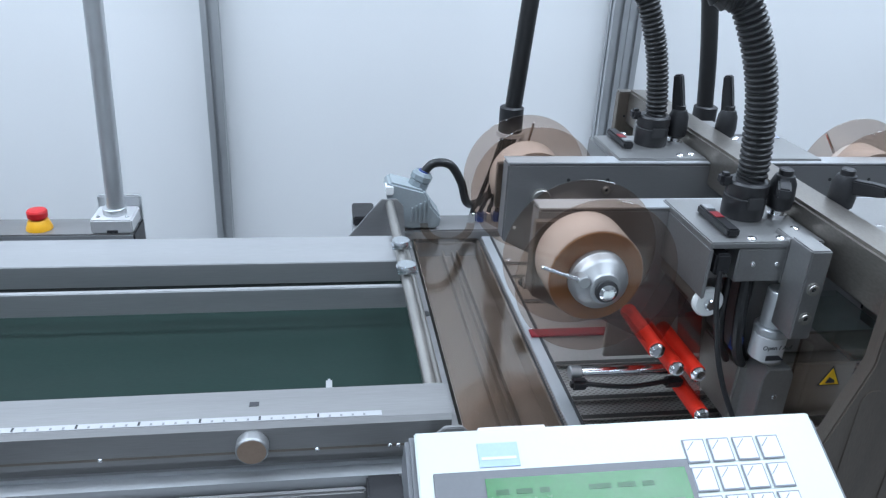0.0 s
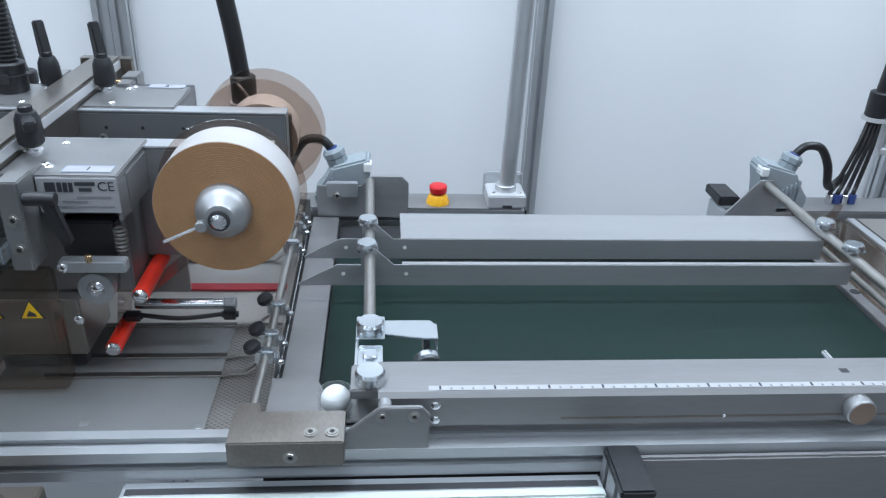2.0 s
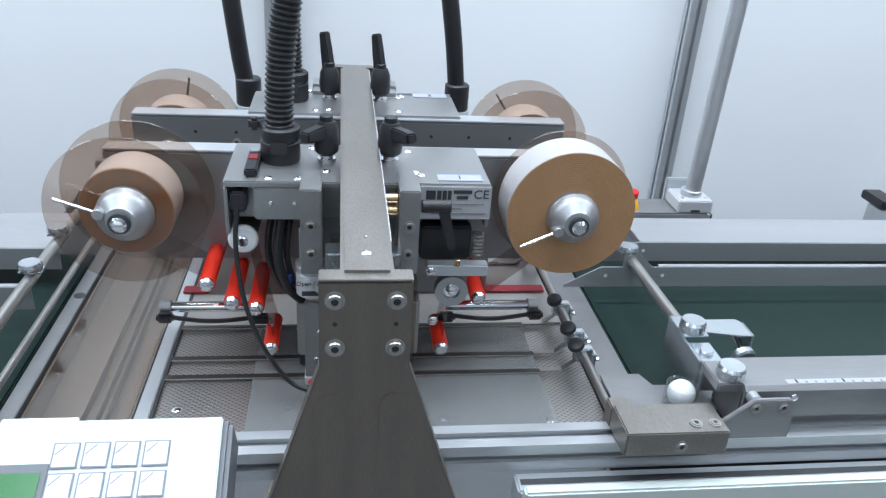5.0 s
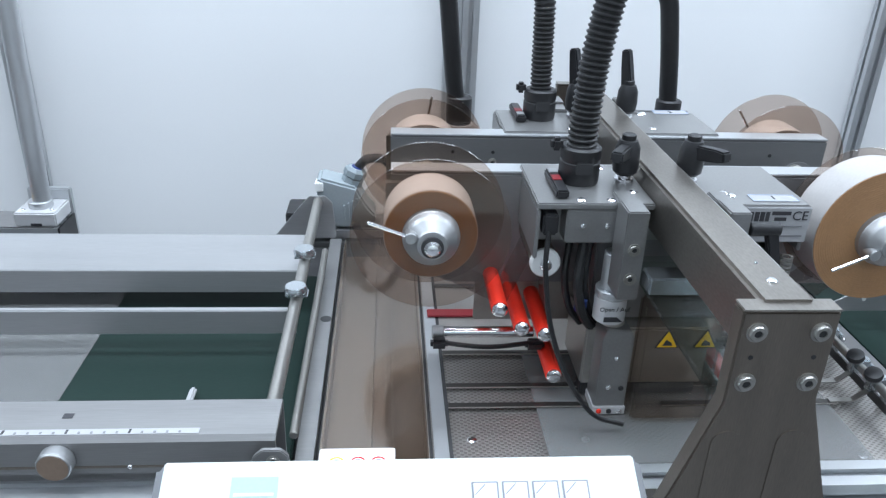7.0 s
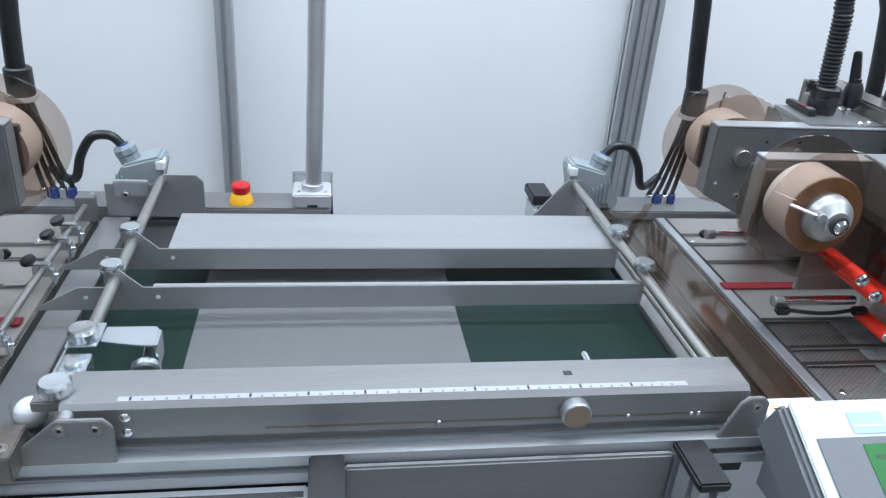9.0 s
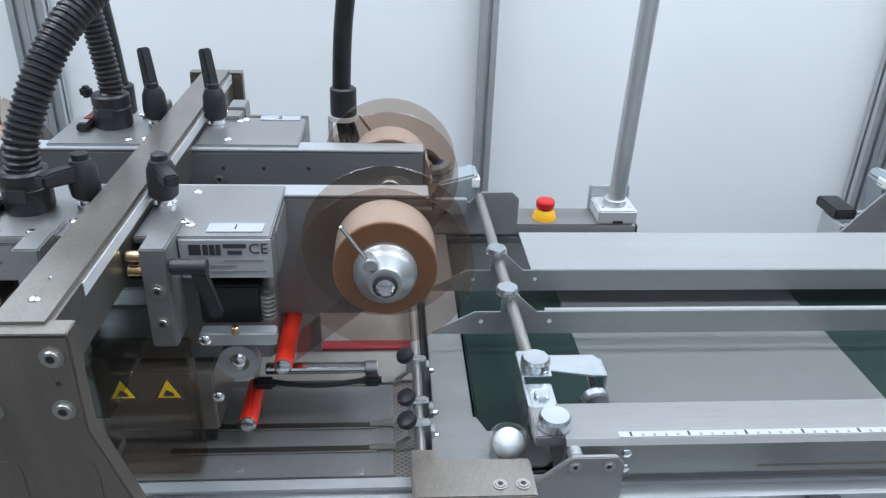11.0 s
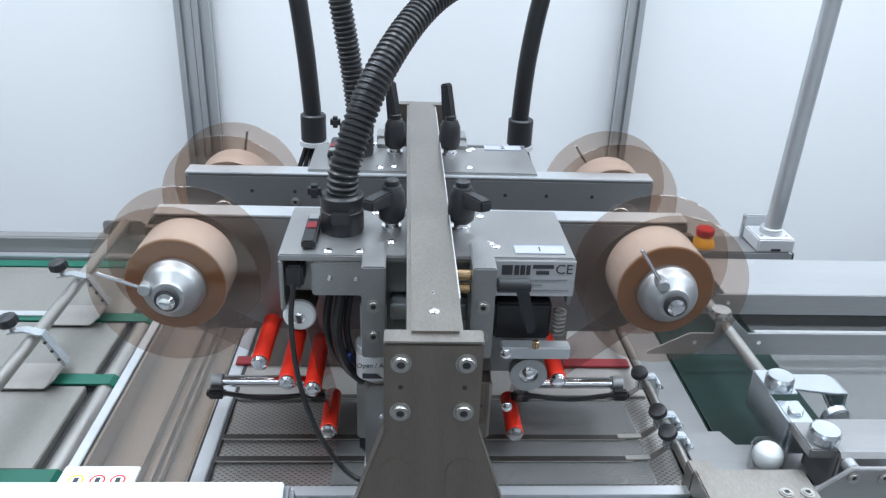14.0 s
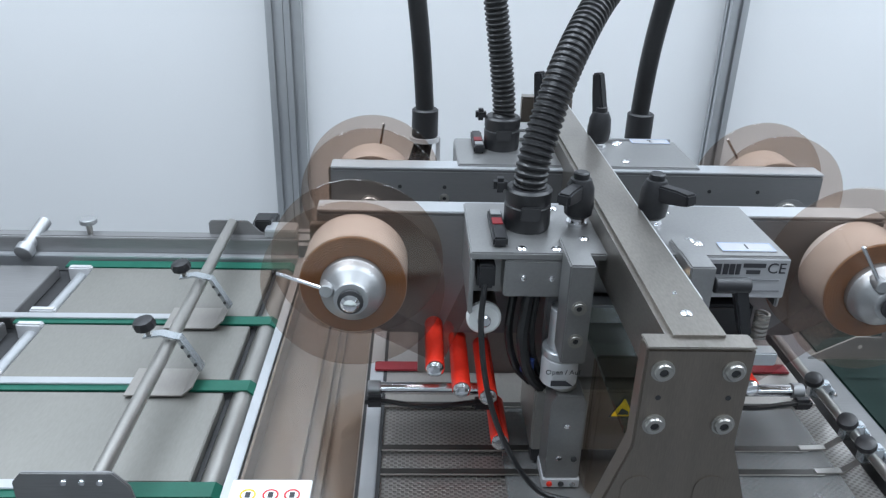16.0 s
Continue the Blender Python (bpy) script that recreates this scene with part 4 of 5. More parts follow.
def left_rod():
    x = -0.457
    t = own2(thing("guide_rod", (x, 0.95, 0.905), "steel guide rod held by bright zinc brackets", "guide rod", "guide rods over the belt"))
    part("rod", cyl((x + 0.006, 0.803, 0.9375), (x, 1.214, 0.937), 0.0065, 20), "rod", t)
    part("rear_plate", prism([(-0.535, TOP), (-0.40, TOP), (-0.40, 0.935), (-0.41, 0.945), (-0.455, 0.945), (-0.47, 0.93), (-0.535, 0.93)], "y", 1.213, 1.216, 0.0006), "guide", t, "grey sheet plate")
    part("rear_tab", prism([(-0.52, 0.915), (-0.475, 0.915), (-0.475, 0.938), (-0.52, 0.938)], "y", 1.204, 1.2125, 0.0012), "alu", t)
    socket_screw(t, (-0.505, 1.204, 0.918), (0, -1, 0), 0.005, 0.003)
    # sliding bracket: a bent zinc plate on the rod, a block and two thumb nuts
    c = part("slide_bracket", box(-0.464, -0.436, 0.782, 0.822, 0.9445, 0.9470, 0.0006), "zinc", t, "bright bent bracket")
    part("bracket_side", box(-0.464, -0.4615, 0.742, 0.822, 0.905, 0.9443, 0.0006), "zinc", c)
    part("bracket_block", box(-0.4613, -0.438, 0.735, 0.776, 0.912, 0.9435, 0.0012), "zinc", c)
    part("bracket_arm", prism([(-0.4358, 0.818), (-0.4358, 0.793), (-0.398, 0.785), (-0.386, 0.785), (-0.386, 0.812), (-0.39, 0.818)], "z", 0.9425, 0.9447, 0.0005), "zinc", c)
    part("arm_side", box(-0.386, -0.3838, 0.785, 0.812, 0.918, 0.9446, 0.0006), "zinc", c)
    thumb_nut(t, (-0.450, 0.795, 0.9472))
    part("nut_neck", cyl((-0.450, 0.757, 0.9436), (-0.450, 0.757, 0.9472), 0.007, 18), "zinc", t)
    thumb_nut(t, (-0.449, 0.709, 0.9505))
    part("pivot_plate", box(-0.466, -0.434, 0.696, 0.7345, 0.940, 0.9503, 0.0012), "sheet", t, "grey sheet plate")
    part("screw_rod", cyl((-0.395, 0.778, 0.924), (-0.395, 0.806, 0.935), 0.0042, 14), "chrome", t)
    part("screw_knob", lathe((-0.395, 0.783, 0.922), (0.1, -0.9, -0.15), [(0.0125, 0), (0.0138, 0.0015), (0.0138, 0.008), (0.0115, 0.010), (0, 0.010)], 32), "zinc", t, "bright round adjusting knob")


left_rod()


def right_rod_belt():
    x = 0.150
    t = own2(thing("guide_rod", (x, 0.95, 0.905), "steel guide rod over the belt end", "guide rod", "guide rods over the belt"))
    part("rod", cyl((x, 0.725, 0.937), (x, 1.214, 0.937), 0.0065, 20), "rod", t)
    part("thin_rod", cyl((x + 0.016, 0.745, 0.905), (x + 0.016, 1.12, 0.905), 0.004, 14), "rod", t)
    part("rear_plate", prism([(0.085, TOP), (0.175, TOP), (0.17, 0.935), (0.160, 0.945), (0.138, 0.945), (0.125, 0.93)], "y", 1.213, 1.216, 0.0006), "guide", t, "grey sheet plate")


right_rod_belt()


def ball_holder():
    t = own2(thing("ball_holder", (-0.481, 0.731, 0.899), "white ball in a clear plastic ring on the tray", "ball holder", "white balls"))
    prof = [(0.0138 * math.sin(math.pi * k / 14), 0.0138 - 0.0138 * math.cos(math.pi * k / 14)) for k in range(15)]
    part("ball", lathe((-0.481, 0.731, 0.9), (0, 0, 1), prof, 28), "white", t)
    part("ring", ring((-0.481, 0.731, 0.8992), (0, 0, 1), 0.0148, 0.0165, 0.024, 36), "clear", t, "clear plastic ring")


ball_holder()


def rear_things():
    t = own2(thing("emergency_stop", (-0.353, 1.252, 0.888), "red emergency stop button on a yellow collar", "emergency stop", "emergency stops"))
    part("collar", lathe((-0.353, 1.252, 0.888), (0, 0, 1), [(0.018, 0), (0.018, 0.002), (0.0145, 0.012), (0.0125, 0.015), (0, 0.015)], 32), "estop_yellow", t, "yellow collar")
    part("button", lathe((-0.353, 1.252, 0.9035), (0, 0, 1), [(0.010, 0), (0.010, 0.002), (0.0135, 0.003), (0.0140, 0.011), (0.0125, 0.0135), (0.006, 0.0145), (0, 0.0145)], 32), "estop_red", t, "red mushroom button")
    p = own2(thing("pole", (-0.248, 1.256, 0.888), "round aluminium pole on a clamped foot", "pole", "poles"))
    part("tube", cyl((-0.246, 1.256, 0.905), (-0.214, 1.256, 2.3), 0.0125, 24), "alu", p)
    part("foot", box(-0.277, -0.2195, 1.229, 1.285, 0.888, 0.909, 0.002), "plate", p, "light aluminium foot")
    part("collar", cyl((-0.248, 1.256, 0.909), (-0.248, 1.256, 0.919), 0.0165, 24), "alu", p)
    part("foot_back", box(-0.2785, -0.2175, 1.2855, 1.296, 0.83, 0.925, 0.002), "alu", p)
    for x in (-0.268, -0.228):
        dome_screw(p, (x, 1.242, 0.909), (0, 0, 1), 0.003)
    part("foot_print", box(-0.255, -0.240, 1.2285, 1.229, 0.8895, 0.8935, 0), "ink", p)


rear_things()


def guide_bars(y1, y2, group):
    """The two sheet-metal guides across the belt: a wide one at y1, a narrow one at y2, each with bolts on the rods."""
    made = []
    for y, wide in ((y1, True), (y2, False)):
        t = thing("sheet_guide", (-0.14, y, 0.905), "wide grey sheet-metal guide plate under a bright bolt" if wide else "narrow grey sheet-metal guide bar under a bright bolt", "sheet guide", group)
        made.append(t)
        z1, z0 = 0.929, 0.901
        back = 1.118 if wide else y + 0.009
        x1 = 0.150
        part("top", box(-0.415, x1, y + 0.0022, back, z1 - 0.002, z1, 0.0006), "guide", t)
        face = [(-0.538, z0), (x1, z0), (x1, z1), (-0.425, z1), (-0.448, 0.951), (-0.464, 0.951), (-0.464, z1), (-0.492, z1), (-0.538, z0 + 0.003)]
        part("face", prism(face, "y", y, y + 0.002, 0.0003), "guide", t)
        for bx, zb in ((-0.457, 0.9445), (0.150, 0.9445)):
            part("bolt_tab", box(bx - 0.011, bx + 0.013, y + 0.0021, y + 0.018, 0.9440, 0.9462, 0.0004), "zinc", t)
            thumb_nut(t, (bx, y + 0.010, 0.9464), 0.0125, 0.0085, "bright zinc-plated bolt head")
        for sx in (-0.485, -0.41):
            part("hole", lathe((sx, y, 0.917), (0, -1, 0), [(0.0024, -0.0004), (0.0024, 0.0004), (0, 0.0004)], 12), "white", t)
    return made


guide_bars(1.037, 0.967, "sheet guides of one belt")


def post_front():
    for x0 in (-0.242, 0.0865):
        t = own2(thing("capped_post", (x0 + 0.0135, 0.645, 0), "aluminium profile post with a black plastic cap", "post", "capped posts"))
        part("profile", prism([(x0 + u, 0.6145 + v) for u, v in profile_section(0.028, 0.057)], "z", 0, 0.897), "alu", t)
        part("cap", box(x0 - 0.001, x0 + 0.029, 0.6135, 0.6718, 0.8972, 0.9065, 0.002), "black", t, "black plastic cap")
        for z in (0.88, 0.84):
            dome_screw(t, (x0 + 0.0288, 0.635, z), (1, 0, 0), 0.004)
    t = own2(thing("front_panel", (-0.06, 0.666, 0.45), "plain grey sheet-metal front panel between the posts", "panel", "front panels"))
    part("sheet", box(-0.213, 0.0855, 0.663, 0.6705, 0.45, 0.8965, 0.002), "sheet", t)
    part("rim", box(-0.213, 0.0855, 0.6605, 0.6629, 0.45, 0.456, 0.0005), "alu", t)


post_front()


def white_cover():
    t = own2(thing("white_cover", (-0.45, 0.64, 0.45), "white front cover panel in an aluminium frame", "cover", "white covers"))
    part("panel", box(-0.656, -0.2465, 0.634, 0.646, 0.45, 0.8835, 0.002), "console", t)
    part("frame", box(-0.659, -0.2435, 0.6462, 0.6708, 0.45, 0.8745, 0.002), "alu", t, "aluminium frame profile")
    part("slot", box(-0.655, -0.2475, 0.655, 0.662, 0.8744, 0.8749, 0), "socket", t)


white_cover()


def console():
    """The operator panel: a sloping white face with a green display and a keypad."""
    x0, w, h = C - 0.388, 0.293, 0.165
    t = own(thing("operator_console", (x0 + w / 2, 0.56, 0.88), "white sloping operator panel with a green display and keypad", "control panel", "operator panels"))
    m = Matrix.Translation((x0, 0.578, 1.022)) @ Matrix.Rotation(radians(26), 4, "X") @ Matrix.Translation((0, -h, 0))

    def flat(u0, u1, v0, v1, w0, w1, b=0.0008):
        return box(u0, u1, v0, v1, w0, w1, b, None, m)

    part("housing", flat(0.004, w - 0.004, 0.004, h - 0.001, -0.042, -0.003, 0.002), "console", t)
    for u0 in (-0.006, w - 0.004):
        part("side_cheek", flat(u0, u0 + 0.010, 0, h, -0.046, -0.0042, 0.003), "console_grey", t, "dark grey end cheek")
    f = part("face", flat(0, w, 0, h, -0.003, 0.0, 0.001), "console", t, "white front face")
    part("logo", flat(0.042, 0.070, h - 0.0275, h - 0.0105, 0.0003, 0.0006, 0), "blue", f)
    part("logo_bar", flat(0.044, 0.068, h - 0.0225, h - 0.0205, 0.0006, 0.0008, 0), "key", f)
    d = part("display_frame", flat(0.010, 0.188, h - 0.104, h - 0.030, 0.0003, 0.0012, 0.0004), "console_grey", t, "grey display surround")
    part("display", flat(0.044, 0.184, h - 0.099, h - 0.036, 0.0013, 0.0018, 0), "lcd", d, "green lit display")
    rows = random.Random(4)
    for r in range(4):
        u = 0.050
        while u < 0.172:
            n = rows.uniform(0.006, 0.018)
            part("display_bar", flat(u, min(u + n, 0.178), h - 0.0475 - 0.013 * r, h - 0.0440 - 0.013 * r, 0.0018, 0.0020, 0), "lcd_text", d) if rows.random() < 0.6 else None
            u += n + 0.005
    for i in range(4):
        for j in range(6):
            if j > 3 and i > 1:
                continue
            u, v = w - 0.105 + 0.0188 * i, h - 0.016 - 0.0205 * j
            k = part("key", flat(u, u + 0.0166, v - 0.0178, v, 0.0003, 0.0010, 0.0003), "keyrim", t, "pale membrane key with a grey rim")
            part("key_face", flat(u + 0.0011, u + 0.0155, v - 0.0167, v - 0.0011, 0.0010, 0.0014, 0.0002), "key", k)
            slant = prism([(u + 0.0014, v - 0.0085), (u + 0.0024, v - 0.0085), (u + 0.0085, v - 0.0024), (u + 0.0085, v - 0.0014)], "z", 0.0014, 0.0016)
            slant.transform(m)
            part("key_mark", slant, "keyrim", k)
    part("stand", prism([(0.57, 0.86), (0.66, 0.86), (0.66, 0.905), (0.575, 0.978), (0.53, 0.956)], "x", x0 + 0.06, x0 + w - 0.06, 0.002), "console_grey", t)
    part("arm", box(x0 + 0.064, x0 + 0.076, 0.56, 0.671, 0.893, 0.909, 0.002), "sheet", t)


console()


def warning_label():
    t = own(thing("warning_label", (C - 0.276, 0.702, 0.906), "white label plate with round red and yellow warning signs", "label", "warning plates"))
    part("plate", box(C - 0.309, C - 0.245, 0.684, 0.722, 0.906, 0.910, 0.0008), "white", t)
    part("bracket", box(C - 0.300, C - 0.255, 0.690, 0.712, 0.884, 0.9058, 0.0008), "sheet", t)
    for k, mat in ((-0.294, "yellow"), (-0.276, "estop_red"), (-0.259, "estop_red")):
        sign = part("sign", ring((C + k, 0.704, 0.9100), (0, 0, 1), 0.0050, 0.0064, 0.0004, 28), mat, t, "round warning sign")
        part("symbol", box(C + k - 0.002, C + k + 0.002, 0.701, 0.707, 0.9101, 0.9104, 0), "ink", sign)


warning_label()

# ---- repeat the stations ----
heads, belts = list(kept), list(belt_kept)
FRONT_SET, REAR_SET = {PITCH: -0.102, -PITCH: -0.055}, {PITCH: -0.089, -PITCH: -0.059}
for shift in (PITCH, -PITCH):
    for ob in heads:
        kind = ob.name.split(".")[0]
        dy = 0
        if kind in ("tape_applicator", "clamping_lever", "tape_reel"):
            dy = FRONT_SET[shift] if ob.location.y < 0.97 else REAR_SET[shift]
        copy_thing(ob, Matrix.Translation(ob.location + Vector((shift, dy, 0))))
for ob in belts:
    copy_thing(ob, Matrix.Translation(ob.location + Vector((-PITCH, 0, 0))))
for ob in guide_bars(1.014, 0.921, "sheet guides of the second belt"):
    ob.location.x -= PITCH

def work_sheet(x0, y0, y1, z, label):
    t = thing("plain_sheet", (x0 + 0.151, (y0 + y1) / 2, z), label, "sheet", "sheets in work")
    part("sheet", box(x0, x0 + 0.302, y0, y1, z, z + 0.0006, 0.0002), "stock", t)


work_sheet(-1.674, 0.742, 1.10, 0.8788, "thin translucent grey sheet lying on the dark green belt")
work_sheet(-0.905, 0.728, 0.909, 0.8822, "thin translucent grey sheet lying on the perforated table")
work_sheet(-2.182, 0.728, 0.861, 0.8822, "thin translucent grey sheet lying on the perforated table")

# ---- reels that differ, hoses ----
for shift, r, cr in ((0.0, 0.066, 205), (PITCH, 0.043, 30), (-PITCH, 0.043, 125)):
    ob = reel(0.213, 1, cr, r, r > 0.06, False)
    ob.location += Vector((shift, FRONT_SET.get(shift, 0), 0))


def ribbed_hose(pts, r=0.0138):
    p = Vector(pts[0])
    t = thing("ribbed_hose", p, "black ribbed hose in a clip collar on the applicator", "hose", "ribbed hoses")
    part("collar", lathe(p, (0, 0, 1), [(0.0182, 0), (0.0190, 0.003), (0.0190, 0.020), (0.0177, 0.021), (0.0190, 0.024), (0.0190, 0.033), (0.017, 0.035), (0.0, 0.035)], 32), "black", t, "black clip collar")
    part("clip", box(p.x - 0.008, p.x + 0.008, p.y - 0.0205, p.y - 0.0180, p.z + 0.012, p.z + 0.024, 0.001), "socket", t)
    part("hose", tube([p + Vector((0, 0, 0.03))] + [Vector(q) for q in pts[1:]], r, 16, 10, 0.12, 0.0052), "rubber", t)
    part("clip_ear", box(p.x - 0.029, p.x - 0.0180, p.y - 0.006, p.y + 0.006, p.z + 0.030, p.z + 0.042, 0.003), "black", t)


def smooth_hose(pts, side):
    p = Vector(pts[0])
    t = thing("cable_hose", p, "smooth black cable hose in a sleeve on a light bracket", "hose", "cable hoses")
    part("sleeve", lathe(p, (0, 0, 1), [(0.017, -0.002), (0.0185, 0), (0.0185, 0.036), (0.016, 0.038), (0, 0.038)], 24), "black", t, "black sleeve")
    part("hose", tube([p + Vector((0, 0, 0.02))] + [Vector(q) for q in pts[1:]], 0.0128, 16, 8), "rubber", t)
    br = part("clamp_ring", ring(p + Vector((0, 0, -0.008)), (0, 0, 1), 0.012, 0.021, 0.006, 24), "plate", t, "light clamp ring")
    part("bracket", box(p.x + side * 0.019 - 0.003, p.x + side * 0.019 + 0.003, p.y - 0.006, p.y + 0.006, p.z - 0.055, p.z - 0.0022, 0.001), "plate", br)
    part("bracket_foot", box(min(p.x + side * 0.019, p.x + side * 0.08), max(p.x + side * 0.019, p.x + side * 0.08), p.y - 0.006, p.y + 0.006, p.z - 0.064, p.z - 0.0555, 0.001), "plate", br)
    for k in range(4):
        q = p + Vector((0.006 * (k - 1.5), 0, -0.004))
        e = Vector((p.x - side * 0.035 + 0.013 * (k - 1.5), 1.262, 0.896))
        part("cable", tube([q, q.lerp(e, 0.35) + Vector((0, -0.004, 0)), q.lerp(e, 0.8), e + Vector((0, 0, 0.012)), e], 0.0036, 10, 5), "rubber", t)
        part("plug", cyl(e + Vector((0, 0, -0.008)), e + Vector((0, 0, 0.008)), 0.0062, 12), "bluefit" if k % 2 else "chrome", t)


HOSES = (
    (-0.80,
     [(-0.074, 0.870, 1.10), (-0.074, 0.870, 1.15), (-0.071, 0.872, 1.20), (-0.064, 0.875, 1.25), (-0.048, 0.88, 1.33), (-0.02, 0.89, 1.45), (0.0, 0.92, 1.8)],
     [(-0.074, 1.082, 1.10), (-0.0745, 1.084, 1.15), (-0.076, 1.088, 1.22), (-0.078, 1.095, 1.3), (-0.08, 1.12, 1.8)],
     [(-0.150, 1.285, 1.035), (-0.158, 1.285, 1.09), (-0.170, 1.285, 1.20), (-0.18, 1.285, 1.30), (-0.19, 1.285, 1.8)],
     [(0.158, 1.285, 1.035), (0.156, 1.285, 1.07), (0.149, 1.285, 1.13), (0.138, 1.285, 1.20), (0.12, 1.285, 1.30), (0.10, 1.285, 1.8)]),
    (0.50,
     [(-0.064, 0.771, 1.10), (-0.062, 0.771, 1.15), (-0.072, 0.771, 1.22), (-0.098, 0.775, 1.285), (-0.14, 0.79, 1.35), (-0.19, 0.83, 1.8)],
     [(-0.063, 0.993, 1.10), (-0.062, 0.993, 1.145), (-0.070, 0.996, 1.20), (-0.089, 1.0, 1.26), (-0.12, 1.02, 1.34), (-0.14, 1.05, 1.8)],
     [(-0.160, 1.285, 1.030), (-0.157, 1.285, 1.08), (-0.152, 1.285, 1.15), (-0.146, 1.285, 1.23), (-0.135, 1.285, 1.35), (-0.12, 1.285, 1.8)],
     [(0.155, 1.285, 1.035), (0.152, 1.285, 1.08), (0.143, 1.285, 1.15), (0.129, 1.285, 1.23), (0.11, 1.285, 1.32), (0.10, 1.285, 1.8)]),
    (-2.10,
     [(-0.073, 0.810, 1.10), (-0.068, 0.815, 1.165), (-0.042, 0.85, 1.230), (0.000, 0.91, 1.280), (0.052, 0.96, 1.305), (0.13, 1.0, 1.33), (0.25, 1.05, 1.40), (0.32, 1.1, 1.7)],
     [(-0.073, 1.024, 1.10), (-0.072, 1.027, 1.145), (-0.079, 1.03, 1.20), (-0.090, 1.03, 1.27), (-0.105, 1.04, 1.36), (-0.12, 1.06, 1.8)],
     [(-0.152, 1.285, 1.035), (-0.153, 1.285, 1.08), (-0.159, 1.285, 1.16), (-0.168, 1.285, 1.24), (-0.18, 1.285, 1.33), (-0.19, 1.285, 1.8)],
     [(0.152, 1.285, 1.035), (0.150, 1.285, 1.07), (0.155, 1.285, 1.16), (0.168, 1.285, 1.25), (0.19, 1.285, 1.34), (0.21, 1.285, 1.8)]),
)
for cx, front, rear, left, right in HOSES:
    ribbed_hose([(cx + x, y, z) for x, y, z in front])
    ribbed_hose([(cx + x, y, z) for x, y, z in rear], 0.0125)
    smooth_hose([(cx + x, y, z) for x, y, z in left], 1)
    smooth_hose([(cx + x, y, z) for x, y, z in right], -1)


# ---- feeder at the end of the line ----
def feeder():
    F = -2.10
    t = thing("feeder_table", (F - 0.62, 0.98, 0.80), "grey feeder table with green conveyor bands and steel rollers", "feeder table")
    # Near-black bed: shade between bands and deck plates put into its colour.
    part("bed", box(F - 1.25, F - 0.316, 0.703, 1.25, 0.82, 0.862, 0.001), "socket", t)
    part("end_strip", box(F - 0.3255, F - 0.3155, 0.703, 1.20, 0.8625, TOP + 0.001, 0.0008), "alu", t, "light edge strip")
    part("roller", cyl((F - 0.3385, 0.705, 0.868), (F - 0.3385, 1.195, 0.868), 0.0118, 24), "rod", t, "steel roller")
    # Dark box painted as the shade in the gap beside the roller.
    part("shaft_gap_shade", box(F - 0.3555, F - 0.3508, 0.705, 1.195, 0.8625, 0.870, 0), "socket", t)
    ys = (0.742, 0.894, 1.026, 1.173)
    for a, b in zip(ys, ys[1:]):
        part("deck_plate", box(F - 0.592, F - 0.356, a + 0.011, b - 0.011, 0.8625, TOP - 0.0005, 0.001), "deck", t, "plain steel deck plate")
        part("deck_plate", box(F - 1.24, F - 0.640, a + 0.006, b - 0.006, 0.8625, TOP - 0.0008, 0.001), "sheet", t, "plain steel deck plate")
        part("cross_shaft", cyl((F - 0.606, a + 0.004, 0.868), (F - 0.606, b - 0.004, 0.868), 0.008, 16), "alu", t)
        for y in (a + 0.014, b - 0.020):
            part("bearing_block", box(F - 0.622, F - 0.592, y, y + 0.010, 0.863, 0.884, 0.002), "plate", t)
    part("deck_plate", box(F - 1.24, F - 0.356, 0.703, 0.731, 0.8625, TOP - 0.0005, 0.001), "deck", t)
    for k, y in enumerate(ys):
        bm = prism([(F - 0.63, TOP), (F - 0.342, TOP + 0.001), (F - 0.333, TOP + 0.0014), (F - 0.3265, TOP - 0.004), (F - 0.3258, TOP - 0.012), (F - 0.328, TOP - 0.012), (F - 0.3285, TOP - 0.005), (F - 0.334, TOP - 0.0006), (F - 0.342, TOP - 0.0012), (F - 0.63, TOP - 0.002)], "y", y - 0.009, y + 0.009)
        part("green_band", bm, "greenband", t, "green conveyor band")
        if k < 3:
            part("band_strip", box(F - 1.24, F - 0.452, y - 0.001, y + 0.0105, TOP + 0.0005, TOP + 0.003, 0.0006), "alu", t, "light strip along the band")
    part("back_fence", box(F - 1.25, F - 0.325, 1.198, 1.204, 0.862, 0.907, 0.001), "sheet", t, "sheet-metal back fence")
    part("fence_top", box(F - 1.25, F - 0.325, 1.2042, 1.222, 0.903, 0.907, 0.001), "sheet", t)
    part("fence_rib", box(F - 1.25, F - 0.325, 1.186, 1.1978, 0.8628, 0.8855, 0.001), "alu", t)
    pin = part("clamp_screw", cyl((F - 0.611, 1.213, 0.907), (F - 0.611, 1.213, 0.922), 0.004, 12), "rod", t)
    part("screw_head", cyl((F - 0.611, 1.213, 0.922), (F - 0.611, 1.213, 0.929), 0.0115, 20), "hub", pin)
    st = part("stop_stud", cyl((F - 0.688, 1.190, 0.896), (F - 0.680, 1.235, 0.915), 0.009, 18), "hub", t)
    part("stud_cap", cyl((F - 0.690, 1.178, 0.891), (F - 0.6882, 1.1898, 0.8958), 0.0125, 20), "hub", st)
    x = F - 0.413
    g = thing("guide_rod", (x, 1.0, TOP), "steel guide rod with two clamps over the feeder bands", "guide rod", "guide rods over the belt")
    part("rod", cyl((x + 0.004, 0.706, 0.925), (x - 0.003, 1.215, 0.925), 0.0068, 20), "rod", g)
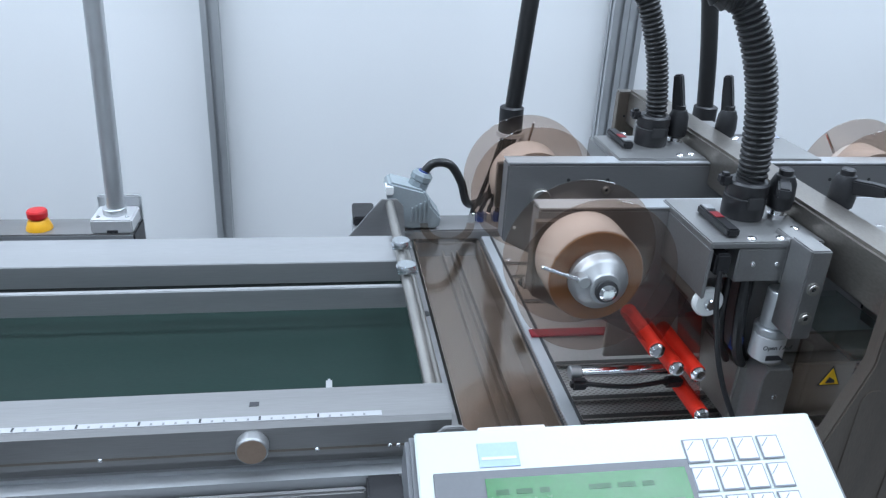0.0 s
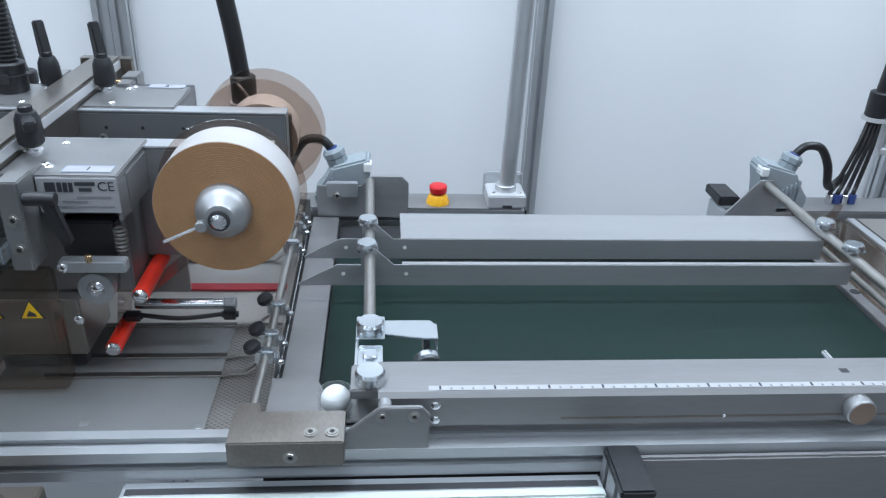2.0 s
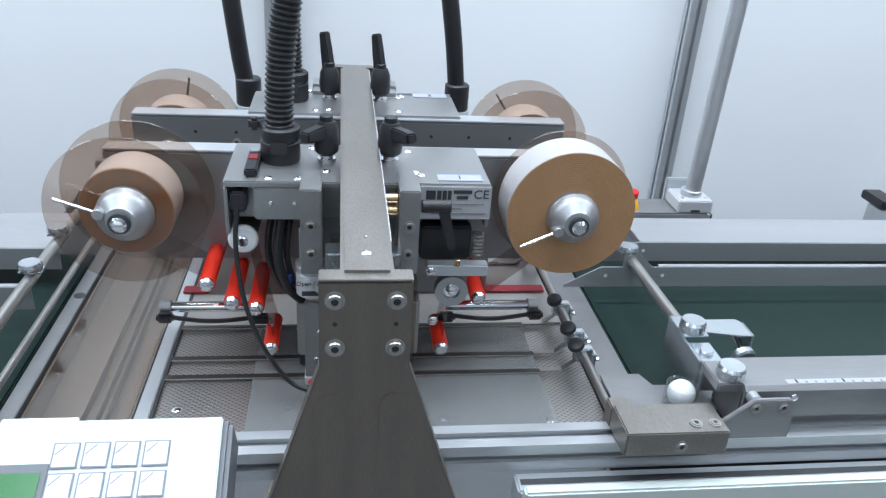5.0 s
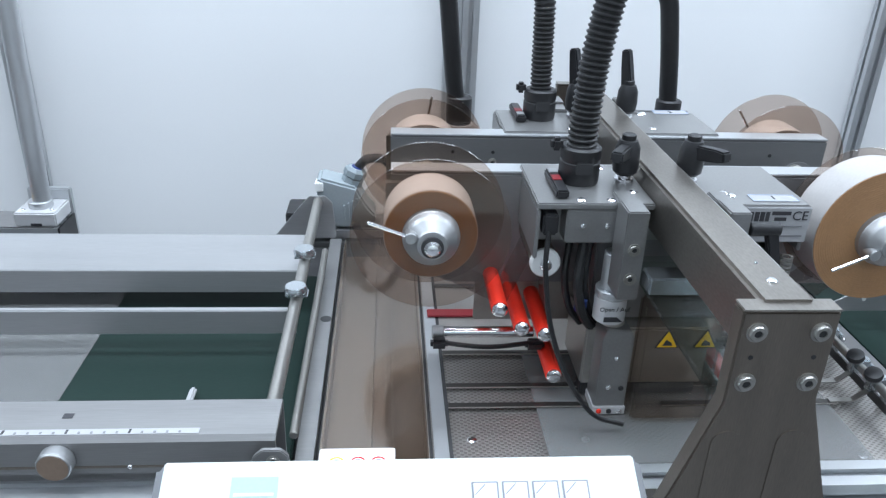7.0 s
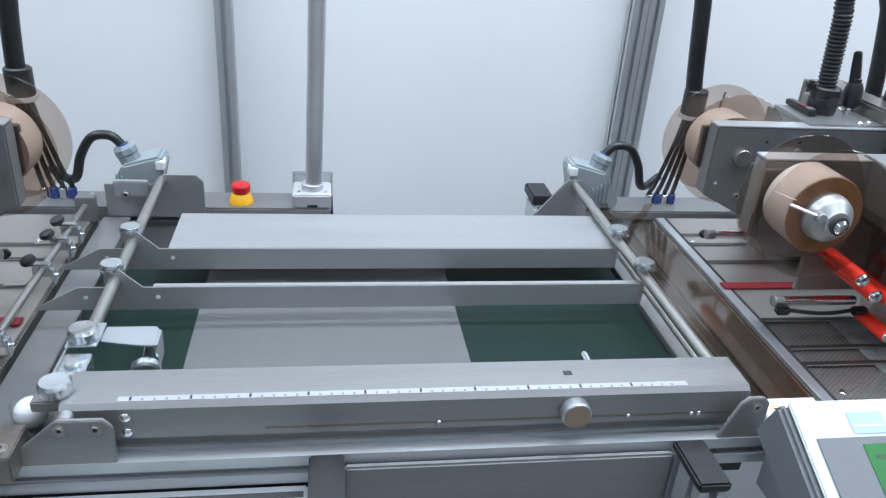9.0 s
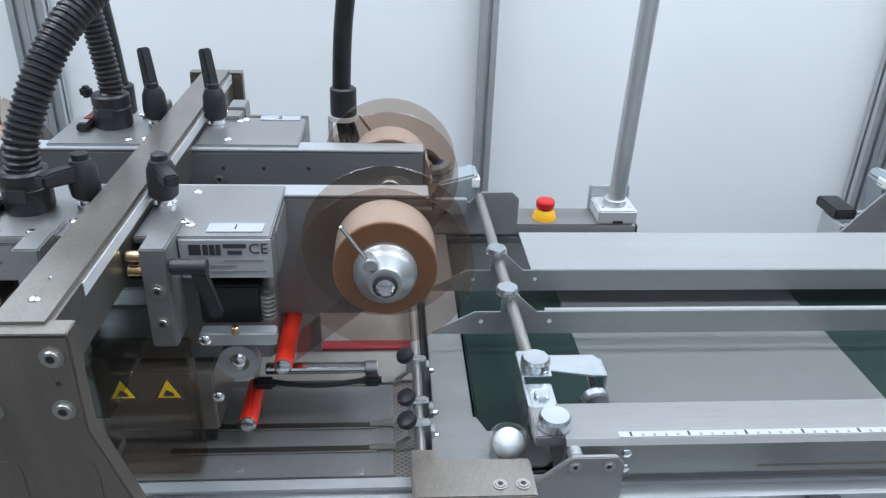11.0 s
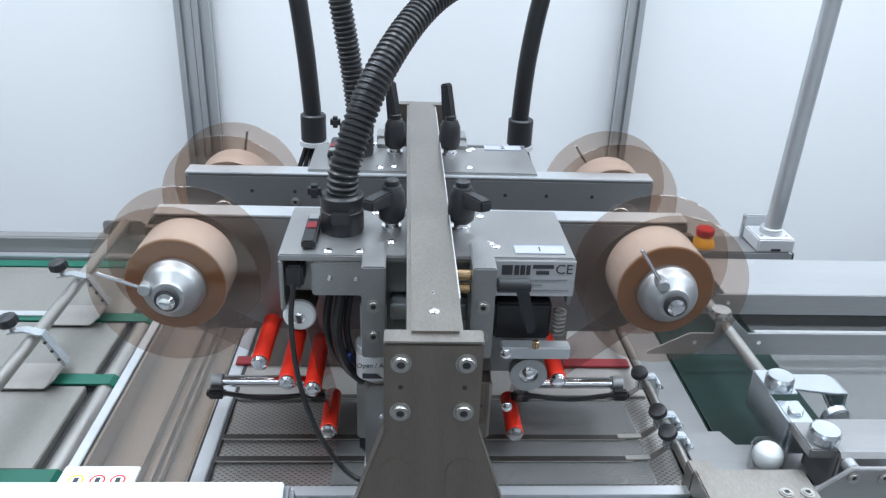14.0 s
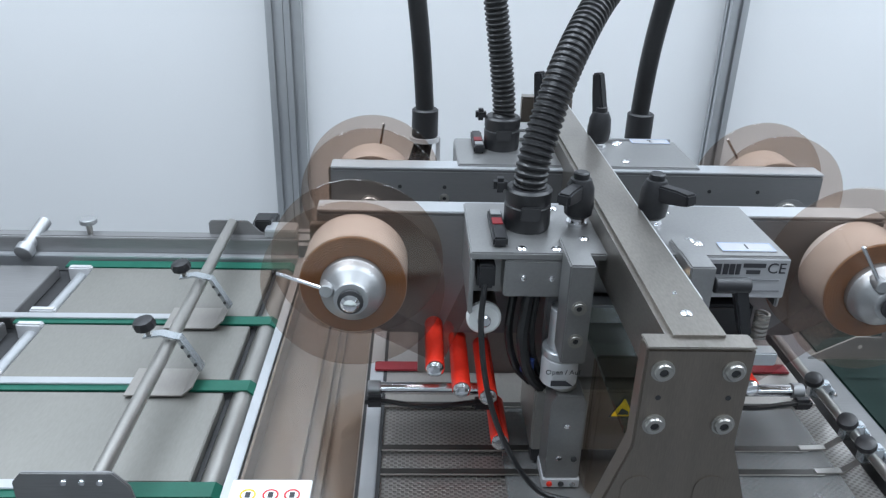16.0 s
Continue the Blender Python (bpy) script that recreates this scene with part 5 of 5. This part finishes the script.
    part("front_plate", prism([(x - 0.062, TOP), (x + 0.035, TOP), (x + 0.028, 0.918), (x + 0.016, 0.932), (x - 0.054, 0.932), (x - 0.062, 0.922)], "y", 0.7035, 0.707, 0.0008), "sheet", g, "grey sheet plate")
    for sx in (-0.022, -0.008, 0.006):
        dome_screw(g, (x + sx, 0.7035, 0.923), (0, -1, 0), 0.003)
    part("rear_plate", prism([(x - 0.036, 0.8975), (x + 0.055, 0.8975), (x + 0.048, 0.905), (x + 0.034, 0.912), (x + 0.018, 0.928), (x - 0.032, 0.928), (x - 0.036, 0.924)], "y", 1.2155, 1.2185, 0.0008), "sheet", g, "grey sheet plate")
    part("rear_block", box(x + 0.042, x + 0.085, 1.205, 1.235, 0.9072, 0.919, 0.0015), "alu", g)
    part("rear_tab", box(x + 0.026, x + 0.048, 1.222, 1.240, 0.9072, 0.926, 0.0015), "black", g)
    for y in (0.902, 1.032):
        c = part("clamp", prism([(x - 0.022, 0.9335), (x - 0.004, 0.9365), (x + 0.012, 0.9325), (x + 0.012, 0.9345), (x - 0.004, 0.9388), (x - 0.022, 0.9358)], "y", y - 0.006, y + 0.006, 0.0003), "zinc", g, "bright bent clamp")
        part("clamp_strap", prism([(x + 0.010, 0.9345), (x + 0.0145, 0.9345), (x + 0.034, 0.897), (x + 0.030, 0.895)], "y", y - 0.006, y + 0.006, 0.0004), "zinc", c)
        for k in range(3):
            part("strap_hole", lathe((x + 0.0165 + 0.0055 * k, y - 0.0062, 0.925 - 0.0105 * k), (0, -1, 0), [(0.0018, 0), (0.0018, 0.0003), (0, 0.0003)], 10), "socket", c)
        part("clamp_post", cyl((x - 0.016, y, 0.935), (x - 0.018, y - 0.002, 0.944), 0.003, 10), "rod", c)
        kb = lathe((x - 0.018, y - 0.002, 0.943), (-0.15, -0.1, 1), [(0.007, 0), (0.0108, 0.003), (0.0115, 0.007), (0.0098, 0.0115), (0.0045, 0.013), (0, 0.013)], 10)
        part("clamp_knob", kb, "black", c, "black star knob")
        press = prism([(x - 0.040, TOP + 0.0022), (x + 0.018, TOP + 0.0022), (x + 0.030, 0.893), (x + 0.0295, 0.8945), (x + 0.0175, TOP + 0.0036), (x - 0.040, TOP + 0.0036)], "y", y - 0.030, y + 0.018, 0.0003)
        part("press_sheet", press, "table", c, "pale bent press sheet")



feeder()
